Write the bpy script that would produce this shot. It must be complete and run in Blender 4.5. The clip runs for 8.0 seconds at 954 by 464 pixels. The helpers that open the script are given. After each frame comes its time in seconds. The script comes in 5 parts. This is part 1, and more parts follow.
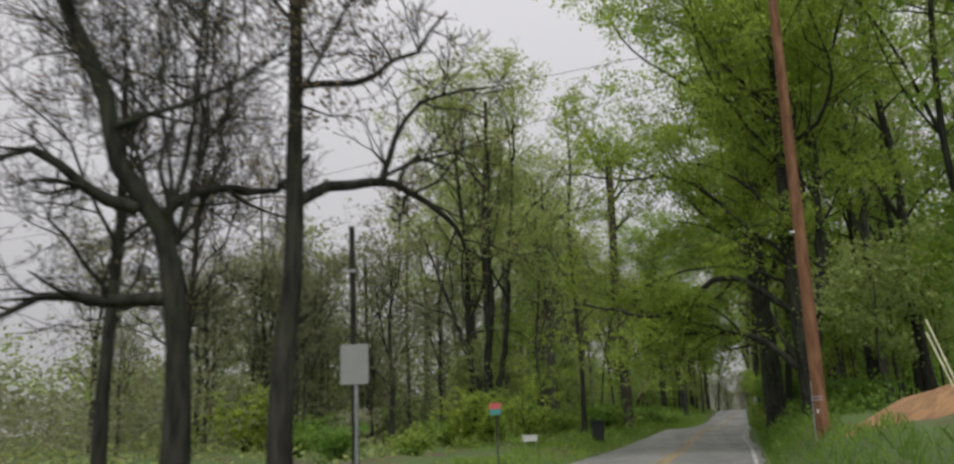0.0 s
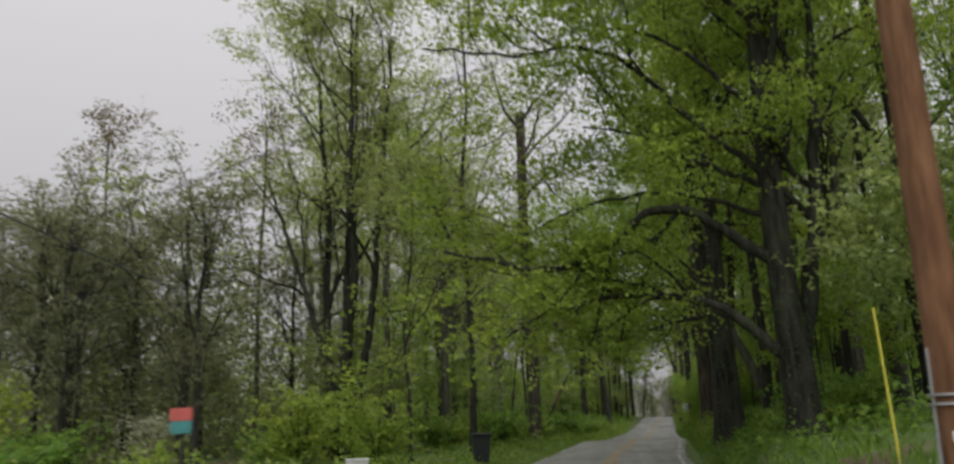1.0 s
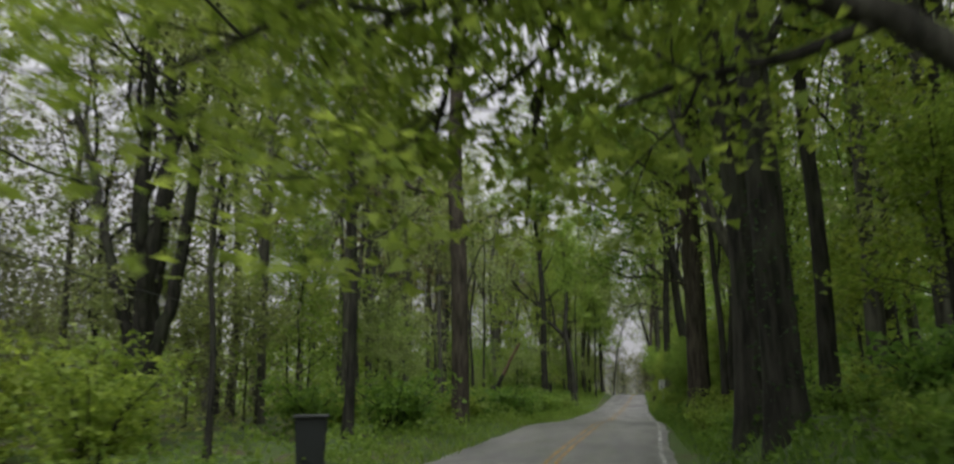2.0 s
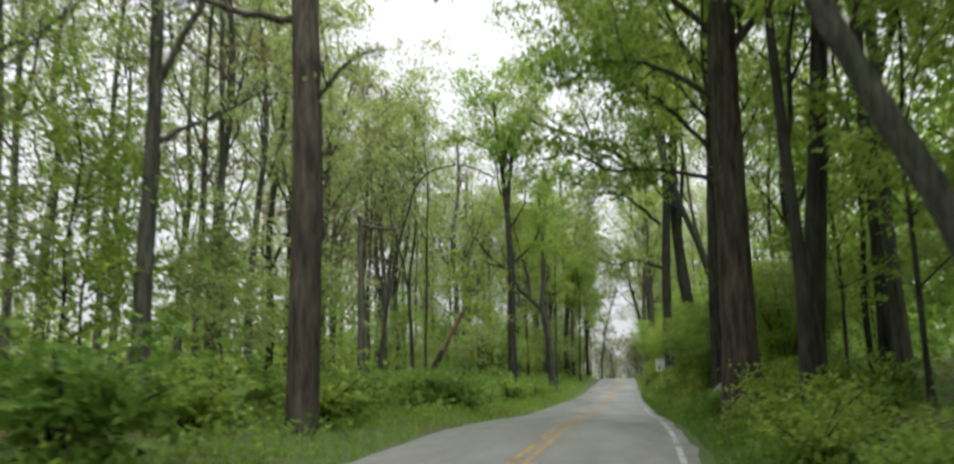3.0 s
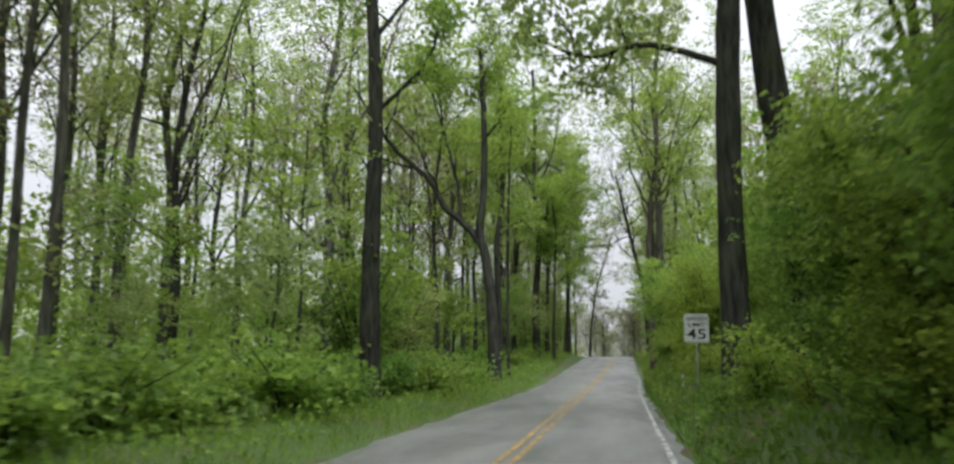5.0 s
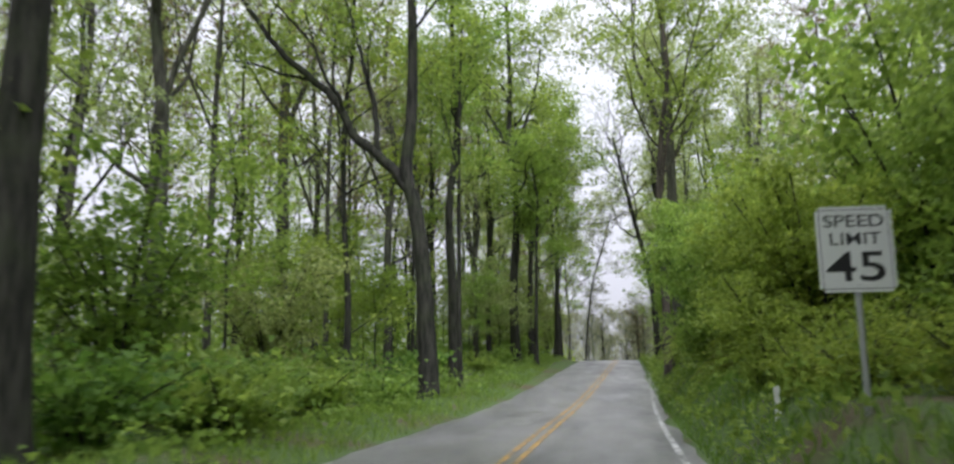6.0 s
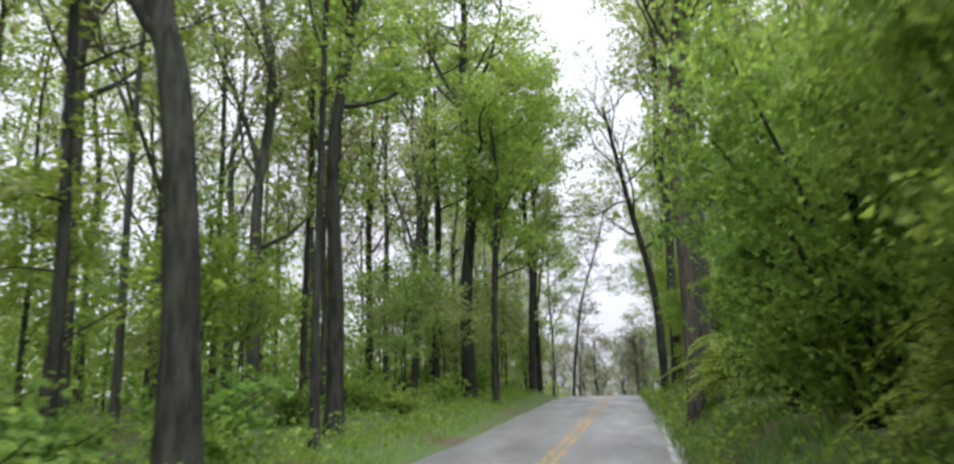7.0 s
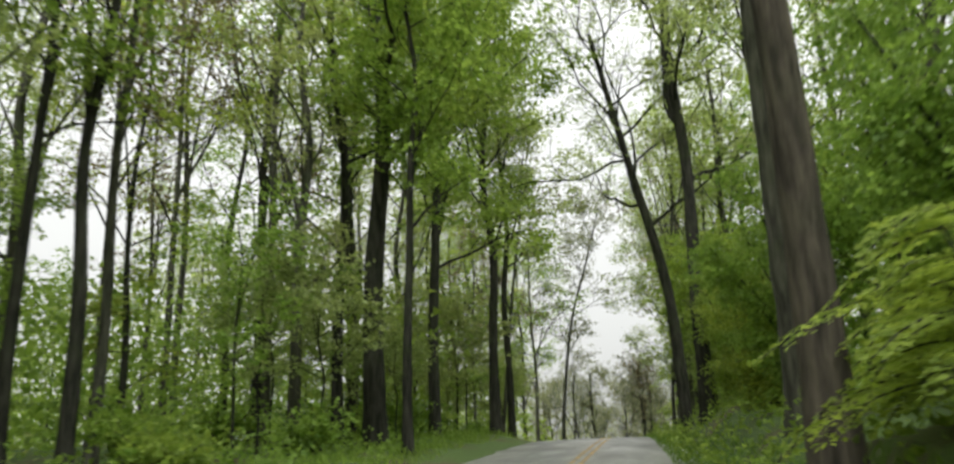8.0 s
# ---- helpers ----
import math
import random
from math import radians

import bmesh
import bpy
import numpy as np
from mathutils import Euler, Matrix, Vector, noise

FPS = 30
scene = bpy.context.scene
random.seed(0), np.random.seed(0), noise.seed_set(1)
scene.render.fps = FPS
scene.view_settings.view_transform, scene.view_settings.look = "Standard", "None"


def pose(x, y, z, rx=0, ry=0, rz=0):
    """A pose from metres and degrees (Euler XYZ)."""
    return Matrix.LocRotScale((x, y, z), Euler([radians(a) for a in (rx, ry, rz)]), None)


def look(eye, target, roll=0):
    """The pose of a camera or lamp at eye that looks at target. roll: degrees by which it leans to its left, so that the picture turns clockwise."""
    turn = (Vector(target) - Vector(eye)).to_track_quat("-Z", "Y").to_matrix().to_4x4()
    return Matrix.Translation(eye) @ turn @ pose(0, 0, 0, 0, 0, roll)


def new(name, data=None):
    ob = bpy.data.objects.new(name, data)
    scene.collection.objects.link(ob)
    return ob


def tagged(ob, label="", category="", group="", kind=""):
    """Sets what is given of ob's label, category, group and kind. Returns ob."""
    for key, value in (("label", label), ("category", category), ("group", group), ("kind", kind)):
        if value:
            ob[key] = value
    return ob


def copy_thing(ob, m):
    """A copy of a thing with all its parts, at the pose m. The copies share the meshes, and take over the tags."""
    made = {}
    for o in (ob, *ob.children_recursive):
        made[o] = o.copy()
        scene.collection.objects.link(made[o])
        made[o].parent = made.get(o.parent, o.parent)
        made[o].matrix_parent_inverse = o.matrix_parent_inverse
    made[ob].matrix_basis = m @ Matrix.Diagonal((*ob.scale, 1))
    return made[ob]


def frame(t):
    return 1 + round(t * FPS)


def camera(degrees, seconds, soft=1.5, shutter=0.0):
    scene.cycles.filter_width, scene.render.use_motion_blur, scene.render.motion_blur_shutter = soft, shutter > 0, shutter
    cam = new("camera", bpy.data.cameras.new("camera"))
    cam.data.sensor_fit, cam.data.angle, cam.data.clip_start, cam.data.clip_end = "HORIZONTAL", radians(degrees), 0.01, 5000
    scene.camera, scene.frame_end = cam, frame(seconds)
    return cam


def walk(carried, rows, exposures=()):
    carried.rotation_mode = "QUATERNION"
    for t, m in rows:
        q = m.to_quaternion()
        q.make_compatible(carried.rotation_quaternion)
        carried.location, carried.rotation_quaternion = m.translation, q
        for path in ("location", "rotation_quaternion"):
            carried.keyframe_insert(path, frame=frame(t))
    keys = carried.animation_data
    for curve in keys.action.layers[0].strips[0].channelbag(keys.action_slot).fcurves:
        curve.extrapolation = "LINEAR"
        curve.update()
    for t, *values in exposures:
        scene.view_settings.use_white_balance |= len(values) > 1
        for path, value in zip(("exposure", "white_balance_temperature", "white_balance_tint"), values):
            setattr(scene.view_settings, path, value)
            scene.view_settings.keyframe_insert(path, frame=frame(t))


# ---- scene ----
cam = camera(60.82, 8.0, soft=2.6, shutter=0.22)
PATH = [
    (0.0, pose(0.54, 0.00, 1.25, 90, 0, 17.20) @ pose(0, 0, 0, 13.23) @ pose(0, 0, 0, 0, 0, -2.41)),
    (0.2, pose(0.43, 2.23, 1.28, 90, 0, 16.25) @ pose(0, 0, 0, 13.16) @ pose(0, 0, 0, 0, 0, -2.38)),
    (0.5, pose(0.28, 5.60, 1.33, 90, 0, 15.43) @ pose(0, 0, 0, 13.63) @ pose(0, 0, 0, 0, 0, -1.69)),
    (0.8, pose(0.16, 8.94, 1.37, 90, 0, 14.46) @ pose(0, 0, 0, 13.87) @ pose(0, 0, 0, 0, 0, -1.31)),
    (1.0, pose(0.09, 11.16, 1.39, 90, 0, 12.29) @ pose(0, 0, 0, 13.41) @ pose(0, 0, 0, 0, 0, -2.20)),
    (1.3, pose(0.03, 14.64, 1.40, 90, 0, 11.40) @ pose(0, 0, 0, 11.52) @ pose(0, 0, 0, 0, 0, -2.45)),
    (1.5, pose(-0.01, 17.05, 1.41, 90, 0, 11.10) @ pose(0, 0, 0, 11.31) @ pose(0, 0, 0, 0, 0, -2.28)),
    (1.7, pose(-0.05, 19.51, 1.42, 90, 0, 11.41) @ pose(0, 0, 0, 11.38) @ pose(0, 0, 0, 0, 0, -1.05)),
    (2.8, pose(-0.14, 34.57, 1.39, 90, 0, 9.88) @ pose(0, 0, 0, 11.71) @ pose(0, 0, 0, 0, 0, -0.73)),
    (3.0, pose(-0.19, 37.56, 1.39, 90, 0, 10.05) @ pose(0, 0, 0, 10.51) @ pose(0, 0, 0, 0, 0, -0.85)),
    (3.2, pose(-0.23, 40.56, 1.41, 90, 0, 9.88) @ pose(0, 0, 0, 8.25) @ pose(0, 0, 0, 0, 0, -0.53)),
    (3.5, pose(-0.25, 45.10, 1.48, 90, 0, 9.96) @ pose(0, 0, 0, 10.25) @ pose(0, 0, 0, 0, 0, -0.24)),
    (3.7, pose(-0.23, 48.11, 1.55, 90, 0, 10.26) @ pose(0, 0, 0, 10.60) @ pose(0, 0, 0, 0, 0, -1.34)),
    (4.0, pose(-0.15, 52.57, 1.64, 90, 0, 10.33) @ pose(0, 0, 0, 10.40) @ pose(0, 0, 0, 0, 0, -0.30)),
    (4.2, pose(-0.09, 55.52, 1.67, 90, 0, 10.49) @ pose(0, 0, 0, 10.08) @ pose(0, 0, 0, 0, 0, 0.79)),
    (4.5, pose(-0.02, 59.95, 1.65, 90, 0, 10.16) @ pose(0, 0, 0, 9.15) @ pose(0, 0, 0, 0, 0, -0.47)),
    (4.7, pose(0.02, 62.94, 1.58, 90, 0, 9.98) @ pose(0, 0, 0, 8.74) @ pose(0, 0, 0, 0, 0, 0.07)),
    (5.8, pose(-0.05, 79.29, 1.33, 90, 0, 10.17) @ pose(0, 0, 0, 9.38) @ pose(0, 0, 0, 0, 0, -0.06)),
    (6.0, pose(-0.06, 82.33, 1.31, 90, 0, 9.93) @ pose(0, 0, 0, 9.44) @ pose(0, 0, 0, 0, 0, -0.84)),
    (6.3, pose(-0.07, 86.95, 1.31, 90, 0, 9.70) @ pose(0, 0, 0, 9.64) @ pose(0, 0, 0, 0, 0, -1.31)),
    (6.5, pose(-0.07, 90.00, 1.32, 90, 0, 9.50) @ pose(0, 0, 0, 10.27) @ pose(0, 0, 0, 0, 0, -1.15)),
    (6.8, pose(-0.04, 94.49, 1.33, 90, 0, 9.57) @ pose(0, 0, 0, 11.11) @ pose(0, 0, 0, 0, 0, -0.88)),
    (7.0, pose(-0.02, 97.47, 1.34, 90, 0, 9.53) @ pose(0, 0, 0, 11.95) @ pose(0, 0, 0, 0, 0, -1.14)),
    (7.2, pose(0.00, 100.45, 1.34, 90, 0, 9.66) @ pose(0, 0, 0, 13.64) @ pose(0, 0, 0, 0, 0, -2.43)),
    (7.5, pose(0.03, 104.91, 1.35, 90, 0, 9.36) @ pose(0, 0, 0, 14.22) @ pose(0, 0, 0, 0, 0, -1.41)),
    (7.7, pose(0.06, 107.86, 1.36, 90, 0, 9.36) @ pose(0, 0, 0, 14.86) @ pose(0, 0, 0, 0, 0, -0.77)),
    (8.0, pose(0.10, 112.29, 1.37, 90, 0, 9.46) @ pose(0, 0, 0, 15.02) @ pose(0, 0, 0, 0, 0, -1.81)),
]
EXPOSURES = [(0.0, -0.15, 6500, 14), (1.0, -0.22, 6550, 14), (1.6, -0.28, 6400, 14), (2.8, 0.64, 6400, 11), (3.5, 0.76, 6200, 15), (4.0, 0.62, 6400, 10), (4.5, 0.55, 6300, 9), (6.0, 0.66, 6000, 17), (7.0, 0.89, 6000, 16), (8.0, 0.62, 6650, 6)]
walk(cam, PATH, EXPOSURES)

# ---- sky and sun: a bright, rainy overcast ----
world = bpy.data.worlds.new("world")
scene.world = world
world.use_nodes = True
wn = world.node_tree
wn.nodes.clear()
sky = wn.nodes.new("ShaderNodeTexSky")
sky.sky_type, sky.sun_disc = "NISHITA", False
sky.sun_elevation, sky.sun_rotation = radians(55), radians(200)
sky.air_density, sky.dust_density = 1.0, 4.0
grey = wn.nodes.new("ShaderNodeHueSaturation")
grey.inputs["Saturation"].default_value = 0.12
cloud = wn.nodes.new("ShaderNodeMix")
cloud.data_type = "RGBA"
cloud.inputs[0].default_value = 0.7
cloud.inputs[7].default_value = (7.05, 7.1, 7.2, 1)
back = wn.nodes.new("ShaderNodeBackground")
back.inputs["Strength"].default_value = 0.115
wout = wn.nodes.new("ShaderNodeOutputWorld")
wn.links.new(sky.outputs[0], grey.inputs["Color"])
wn.links.new(grey.outputs[0], cloud.inputs[6])
# an overcast sky is about three times brighter overhead than at the horizon
height = wn.nodes.new("ShaderNodeTexGradient")
height.texture_mapping.mapping_x = "Z"
rise = wn.nodes.new("ShaderNodeMapRange")
rise.inputs[3].default_value, rise.inputs[4].default_value = 0.66, 1.75
wn.links.new(height.outputs[1], rise.inputs[0])
shade = wn.nodes.new("ShaderNodeMix")
shade.data_type, shade.blend_type = "RGBA", "MULTIPLY"
shade.inputs[0].default_value = 1.0
wn.links.new(cloud.outputs[2], shade.inputs[6])
wn.links.new(rise.outputs[0], shade.inputs[7])
wn.links.new(shade.outputs[2], back.inputs["Color"])
wn.links.new(back.outputs[0], wout.inputs["Surface"])
sun = new("sun", bpy.data.lights.new("sun", "SUN"))
sun.data.energy, sun.data.angle, sun.data.color = 2.0, radians(40), (0.99, 0.99, 1.0)
sun.matrix_world = look((20, -40, 65), (0, 0, 0))


# ---- materials ----
class Nodes:
    """A small helper round one node material."""

    def __init__(self, name, rough=0.8):
        self.mat = bpy.data.materials.new(name)
        self.mat.use_nodes = True
        self.t = self.mat.node_tree
        self.bsdf = self.t.nodes["Principled BSDF"]
        self.bsdf.inputs["Roughness"].default_value = rough
        self.coord = self.t.nodes.new("ShaderNodeTexCoord").outputs["Object"]

    def add(self, kind):
        return self.t.nodes.new(kind)

    def link(self, a, b):
        self.t.links.new(a, b)

    def noise(self, scale, detail=4, stretch=(1, 1, 1), rough=0.6):
        m = self.add("ShaderNodeMapping")
        m.inputs["Scale"].default_value = stretch
        self.link(self.coord, m.inputs[0])
        n = self.add("ShaderNodeTexNoise")
        n.inputs["Scale"].default_value, n.inputs["Detail"].default_value, n.inputs["Roughness"].default_value = scale, detail, rough
        self.link(m.outputs[0], n.inputs["Vector"])
        return n.outputs["Fac"]

    def ramp(self, fac, stops):
        r = self.add("ShaderNodeValToRGB")
        e = r.color_ramp.elements
        while len(e) < len(stops):
            e.new(0.5)
        for s, (p, c) in zip(e, stops):
            s.position, s.color = p, (*c, 1)
        self.link(fac, r.inputs[0])
        return r.outputs[0]

    def mix(self, fac, a, b, blend="MIX"):
        m = self.add("ShaderNodeMix")
        m.data_type, m.blend_type = "RGBA", blend
        for sock, v in ((m.inputs[0], fac), (m.inputs[6], a), (m.inputs[7], b)):
            if isinstance(v, bpy.types.NodeSocket):
                self.link(v, sock)
            elif isinstance(v, (int, float)):
                sock.default_value = v
            else:
                sock.default_value = (*v, 1)
        return m.outputs[2]

    def bump(self, height, strength, distance):
        b = self.add("ShaderNodeBump")
        b.inputs["Strength"].default_value, b.inputs["Distance"].default_value = strength, distance
        self.link(height, b.inputs["Height"])
        self.link(b.outputs[0], self.bsdf.inputs["Normal"])

    def colour(self, c):
        if isinstance(c, bpy.types.NodeSocket):
            self.link(c, self.bsdf.inputs["Base Color"])
        else:
            self.bsdf.inputs["Base Color"].default_value = (*c, 1)


def bark(name, dark, light, moss=0.4):
    n = Nodes(name, 0.92)
    n.bsdf.inputs["Specular IOR Level"].default_value = 0.15
    furrow = n.noise(9, 6, (1, 1, 0.16))
    c = n.ramp(furrow, [(0.36, dark), (0.66, light)])
    patch = n.ramp(n.noise(0.9, 4), [(0.5, (0, 0, 0)), (0.7, (1, 1, 1))])
    n.colour(n.mix(n.mix(moss, (0, 0, 0), patch), c, (0.055, 0.075, 0.03)))
    n.bump(furrow, 0.9, 0.05)
    return n.mat


def foliage(name, low, high, glow=0.5):
    """Leaves that let light through; each leaf and each tree differs a little."""
    n = Nodes(name, 0.5)
    geo = n.add("ShaderNodeNewGeometry")
    c = n.ramp(geo.outputs["Random Per Island"], [(0.0, low), (1.0, high)])
    info = n.add("ShaderNodeObjectInfo")
    hue = n.add("ShaderNodeHueSaturation")
    rng_h = n.add("ShaderNodeMapRange")
    rng_h.inputs[3].default_value, rng_h.inputs[4].default_value = 0.487, 0.508
    n.link(info.outputs["Random"], rng_h.inputs[0])
    n.link(rng_h.outputs[0], hue.inputs["Hue"])
    rng_v = n.add("ShaderNodeMapRange")
    rng_v.inputs[3].default_value, rng_v.inputs[4].default_value = 0.8, 1.2
    n.link(n.noise(0.35, 2), rng_v.inputs[0])
    n.link(rng_v.outputs[0], hue.inputs["Value"])
    hue.inputs["Saturation"].default_value = 0.99
    n.link(c, hue.inputs["Color"])
    n.colour(hue.outputs[0])
    n.bsdf.inputs["Specular IOR Level"].default_value = 0.2
    tr = n.add("ShaderNodeBsdfTranslucent")
    n.link(n.mix(1.0, hue.outputs[0], (2.0, 1.9, 1.5), "MULTIPLY"), tr.inputs["Color"])
    m = n.add("ShaderNodeMixShader")
    m.inputs[0].default_value = glow
    n.link(n.bsdf.outputs[0], m.inputs[1])
    n.link(tr.outputs[0], m.inputs[2])
    n.link(m.outputs[0], n.t.nodes["Material Output"].inputs["Surface"])
    return n.mat


def plain(name, col, rough=0.6, metal=0.0, vary=0.25, scale=6):
    n = Nodes(name, rough)
    n.bsdf.inputs["Metallic"].default_value = metal
    f = n.noise(scale, 5)
    n.colour(n.ramp(f, [(0.25, tuple(v * (1 - vary) for v in col)), (0.75, tuple(min(1, v * (1 + vary)) for v in col))]))
    n.bump(f, 0.15, 0.01)
    return n.mat


BARK_DARK = bark("bark_dark", (0.013, 0.013, 0.0105), (0.054, 0.053, 0.042))
BARK_GREY = bark("bark_grey", (0.032, 0.032, 0.025), (0.12, 0.118, 0.092))
BARK_RED = bark("bark_reddish", (0.026, 0.023, 0.018), (0.098, 0.085, 0.064), 0.2)
WOOD_BROKEN = bark("broken_wood", (0.075, 0.052, 0.033), (0.20, 0.14, 0.09), 0.1)
POLE_WOOD = bark("pole_wood", (0.10, 0.05, 0.026), (0.23, 0.125, 0.066), 0.0)
LEAF_LIME = foliage("leaf_lime", (0.112, 0.175, 0.024), (0.275, 0.36, 0.07))
LEAF_GREEN = foliage("leaf_green", (0.10, 0.172, 0.028), (0.245, 0.345, 0.075))
LEAF_DEEP = foliage("leaf_deep", (0.066, 0.132, 0.022), (0.16, 0.262, 0.05))
LEAF_OLIVE = foliage("leaf_olive", (0.14, 0.185, 0.06), (0.30, 0.365, 0.15))
LEAF_BUD = foliage("leaf_bud", (0.10, 0.085, 0.045), (0.19, 0.165, 0.08), 0.3)
LEAF_IVY = foliage("leaf_ivy", (0.018, 0.045, 0.012), (0.05, 0.095, 0.025), 0.15)
LEAF_DULL = foliage("leaf_dull", (0.10, 0.112, 0.06), (0.21, 0.23, 0.13), 0.4)
LEAF_PALE = foliage("leaf_pale", (0.30, 0.32, 0.22), (0.55, 0.55, 0.42), 0.25)


def ground_material():
    n = Nodes("forest_floor", 0.9)
    litter = n.ramp(n.noise(14, 6), [(0.3, (0.045, 0.032, 0.018)), (0.7, (0.14, 0.10, 0.055))])
    green = n.ramp(n.noise(22, 5), [(0.3, (0.03, 0.06, 0.012)), (0.7, (0.10, 0.16, 0.03))])
    where = n.ramp(n.noise(0.45, 5), [(0.36, (0, 0, 0)), (0.5, (1, 1, 1))])
    n.colour(n.mix(where, litter, green))
    n.bump(n.noise(9, 6), 0.8, 0.06)
    return n.mat


def road_material():
    n = Nodes("wet_asphalt", 0.42)
    fine = n.noise(160, 3)
    base = n.ramp(fine, [(0.3, (0.13, 0.128, 0.122)), (0.7, (0.25, 0.248, 0.238))])
    worn = n.ramp(n.noise(0.7, 5, (1, 0.18, 1)), [(0.35, (0.72, 0.72, 0.74)), (0.65, (1.15, 1.14, 1.12))])
    n.colour(n.mix(1.0, base, worn, "MULTIPLY"))
    r = n.ramp(n.noise(0.9, 4, (1, 0.3, 1)), [(0.35, (0.28, 0.28, 0.28)), (0.7, (0.6, 0.6, 0.6))])
    n.link(r, n.bsdf.inputs["Roughness"])
    n.bump(fine, 0.3, 0.006)
    return n.mat


def worn_paint(name, col):
    n = Nodes(name, 0.55)
    n.colour(n.mix(n.ramp(n.noise(5, 6), [(0.42, (0, 0, 0)), (0.6, (1, 1, 1))]), col, (0.11, 0.108, 0.10)))
    return n.mat


GROUND = ground_material()
ROAD = road_material()
PAINT_WHITE = worn_paint("edge_paint", (0.62, 0.62, 0.60))
PAINT_YELLOW = worn_paint("centre_paint", (0.50, 0.30, 0.06))
DIRT = plain("bare_earth", (0.27, 0.15, 0.065), 0.95, 0, 0.4, 5)
METAL = plain("galvanised_metal", (0.42, 0.43, 0.44), 0.45, 0.8, 0.15)
SIGN_WHITE = plain("sign_white", (0.66, 0.68, 0.66), 0.4, 0, 0.06, 3)
SIGN_BLACK = plain("sign_black", (0.012, 0.012, 0.014), 0.5, 0, 0.1)
# pale plate; the shade on its back is put into this darker grey
SIGN_GREY_SHADED = plain("sign_back_shaded", (0.24, 0.25, 0.23), 0.5, 0.0, 0.1, 3)
RED = plain("faded_red", (0.55, 0.12, 0.10), 0.5, 0, 0.12)
TEAL = plain("teal", (0.06, 0.26, 0.25), 0.5, 0, 0.12)
YELLOW = plain("guard_yellow", (0.55, 0.50, 0.06), 0.45, 0, 0.12)
PALE = plain("guard_pale", (0.62, 0.62, 0.42), 0.5, 0, 0.1)
CABLE = plain("cable_black", (0.02, 0.02, 0.022), 0.5, 0, 0.1)
BIN_DARK = plain("bin_plastic", (0.018, 0.022, 0.022), 0.45, 0, 0.2)
BIN_WHITE = plain("white_plastic", (0.66, 0.66, 0.64), 0.4, 0, 0.08)
STONE = plain("stone", (0.17, 0.175, 0.15), 0.85, 0, 0.3, 4)


# ---- mesh helpers ----
def quad_mesh(name, verts, faces, mat, smooth=False):
    """A mesh from arrays of vertices and faces that all have the same number of corners."""
    me = bpy.data.meshes.new(name)
    v, q = np.asarray(verts, np.float32), np.asarray(faces, np.int32)
    me.vertices.add(len(v))
    me.vertices.foreach_set("co", v.ravel())
    me.loops.add(q.size)
    me.loops.foreach_set("vertex_index", q.ravel())
    me.polygons.add(len(q))
    me.polygons.foreach_set("loop_start", np.arange(0, q.size, q.shape[1], dtype=np.int32))
    me.polygons.foreach_set("use_smooth", np.full(len(q), smooth))
    me.update(calc_edges=True)
    me.materials.append(mat)
    return me


def child(name, data, parent, label=""):
    ob = new(name, data)
    ob.parent = parent
    return tagged(ob, label)


def part(name, bm, material, parent, label=""):
    me = bpy.data.meshes.new(name)
    bm.to_mesh(me)
    bm.free()
    me.materials.append(material)
    return child(name, me, parent, label)


def holder(name, x, y, z, label, category, group="", kind="", turn=0.0):
    ob = new(name)
    ob.matrix_basis = pose(x, y, z, 0, 0, turn)
    return tagged(ob, label, category, group, kind)


def box(w, d, h, at=(0, 0, 0), bevel=0.0):
    bm = bmesh.new()
    bmesh.ops.create_cube(bm, size=1, matrix=Matrix.Translation(at) @ Matrix.Diagonal((w, d, h, 1)))
    if bevel:
        bmesh.ops.bevel(bm, geom=bm.edges[:], offset=bevel, segments=2, affect="EDGES", profile=0.5)
    return bm


def rod(p, q, r0, r1=None, sides=10):
    bm = bmesh.new()
    p, q = Vector(p), Vector(q)
    d = q - p
    m = Matrix.Translation((p + q) / 2) @ d.to_track_quat("Z", "Y").to_matrix().to_4x4()
    bmesh.ops.create_cone(bm, cap_ends=True, segments=sides, radius1=r0, radius2=r1 if r1 is not None else r0, depth=d.length, matrix=m)
    return bm


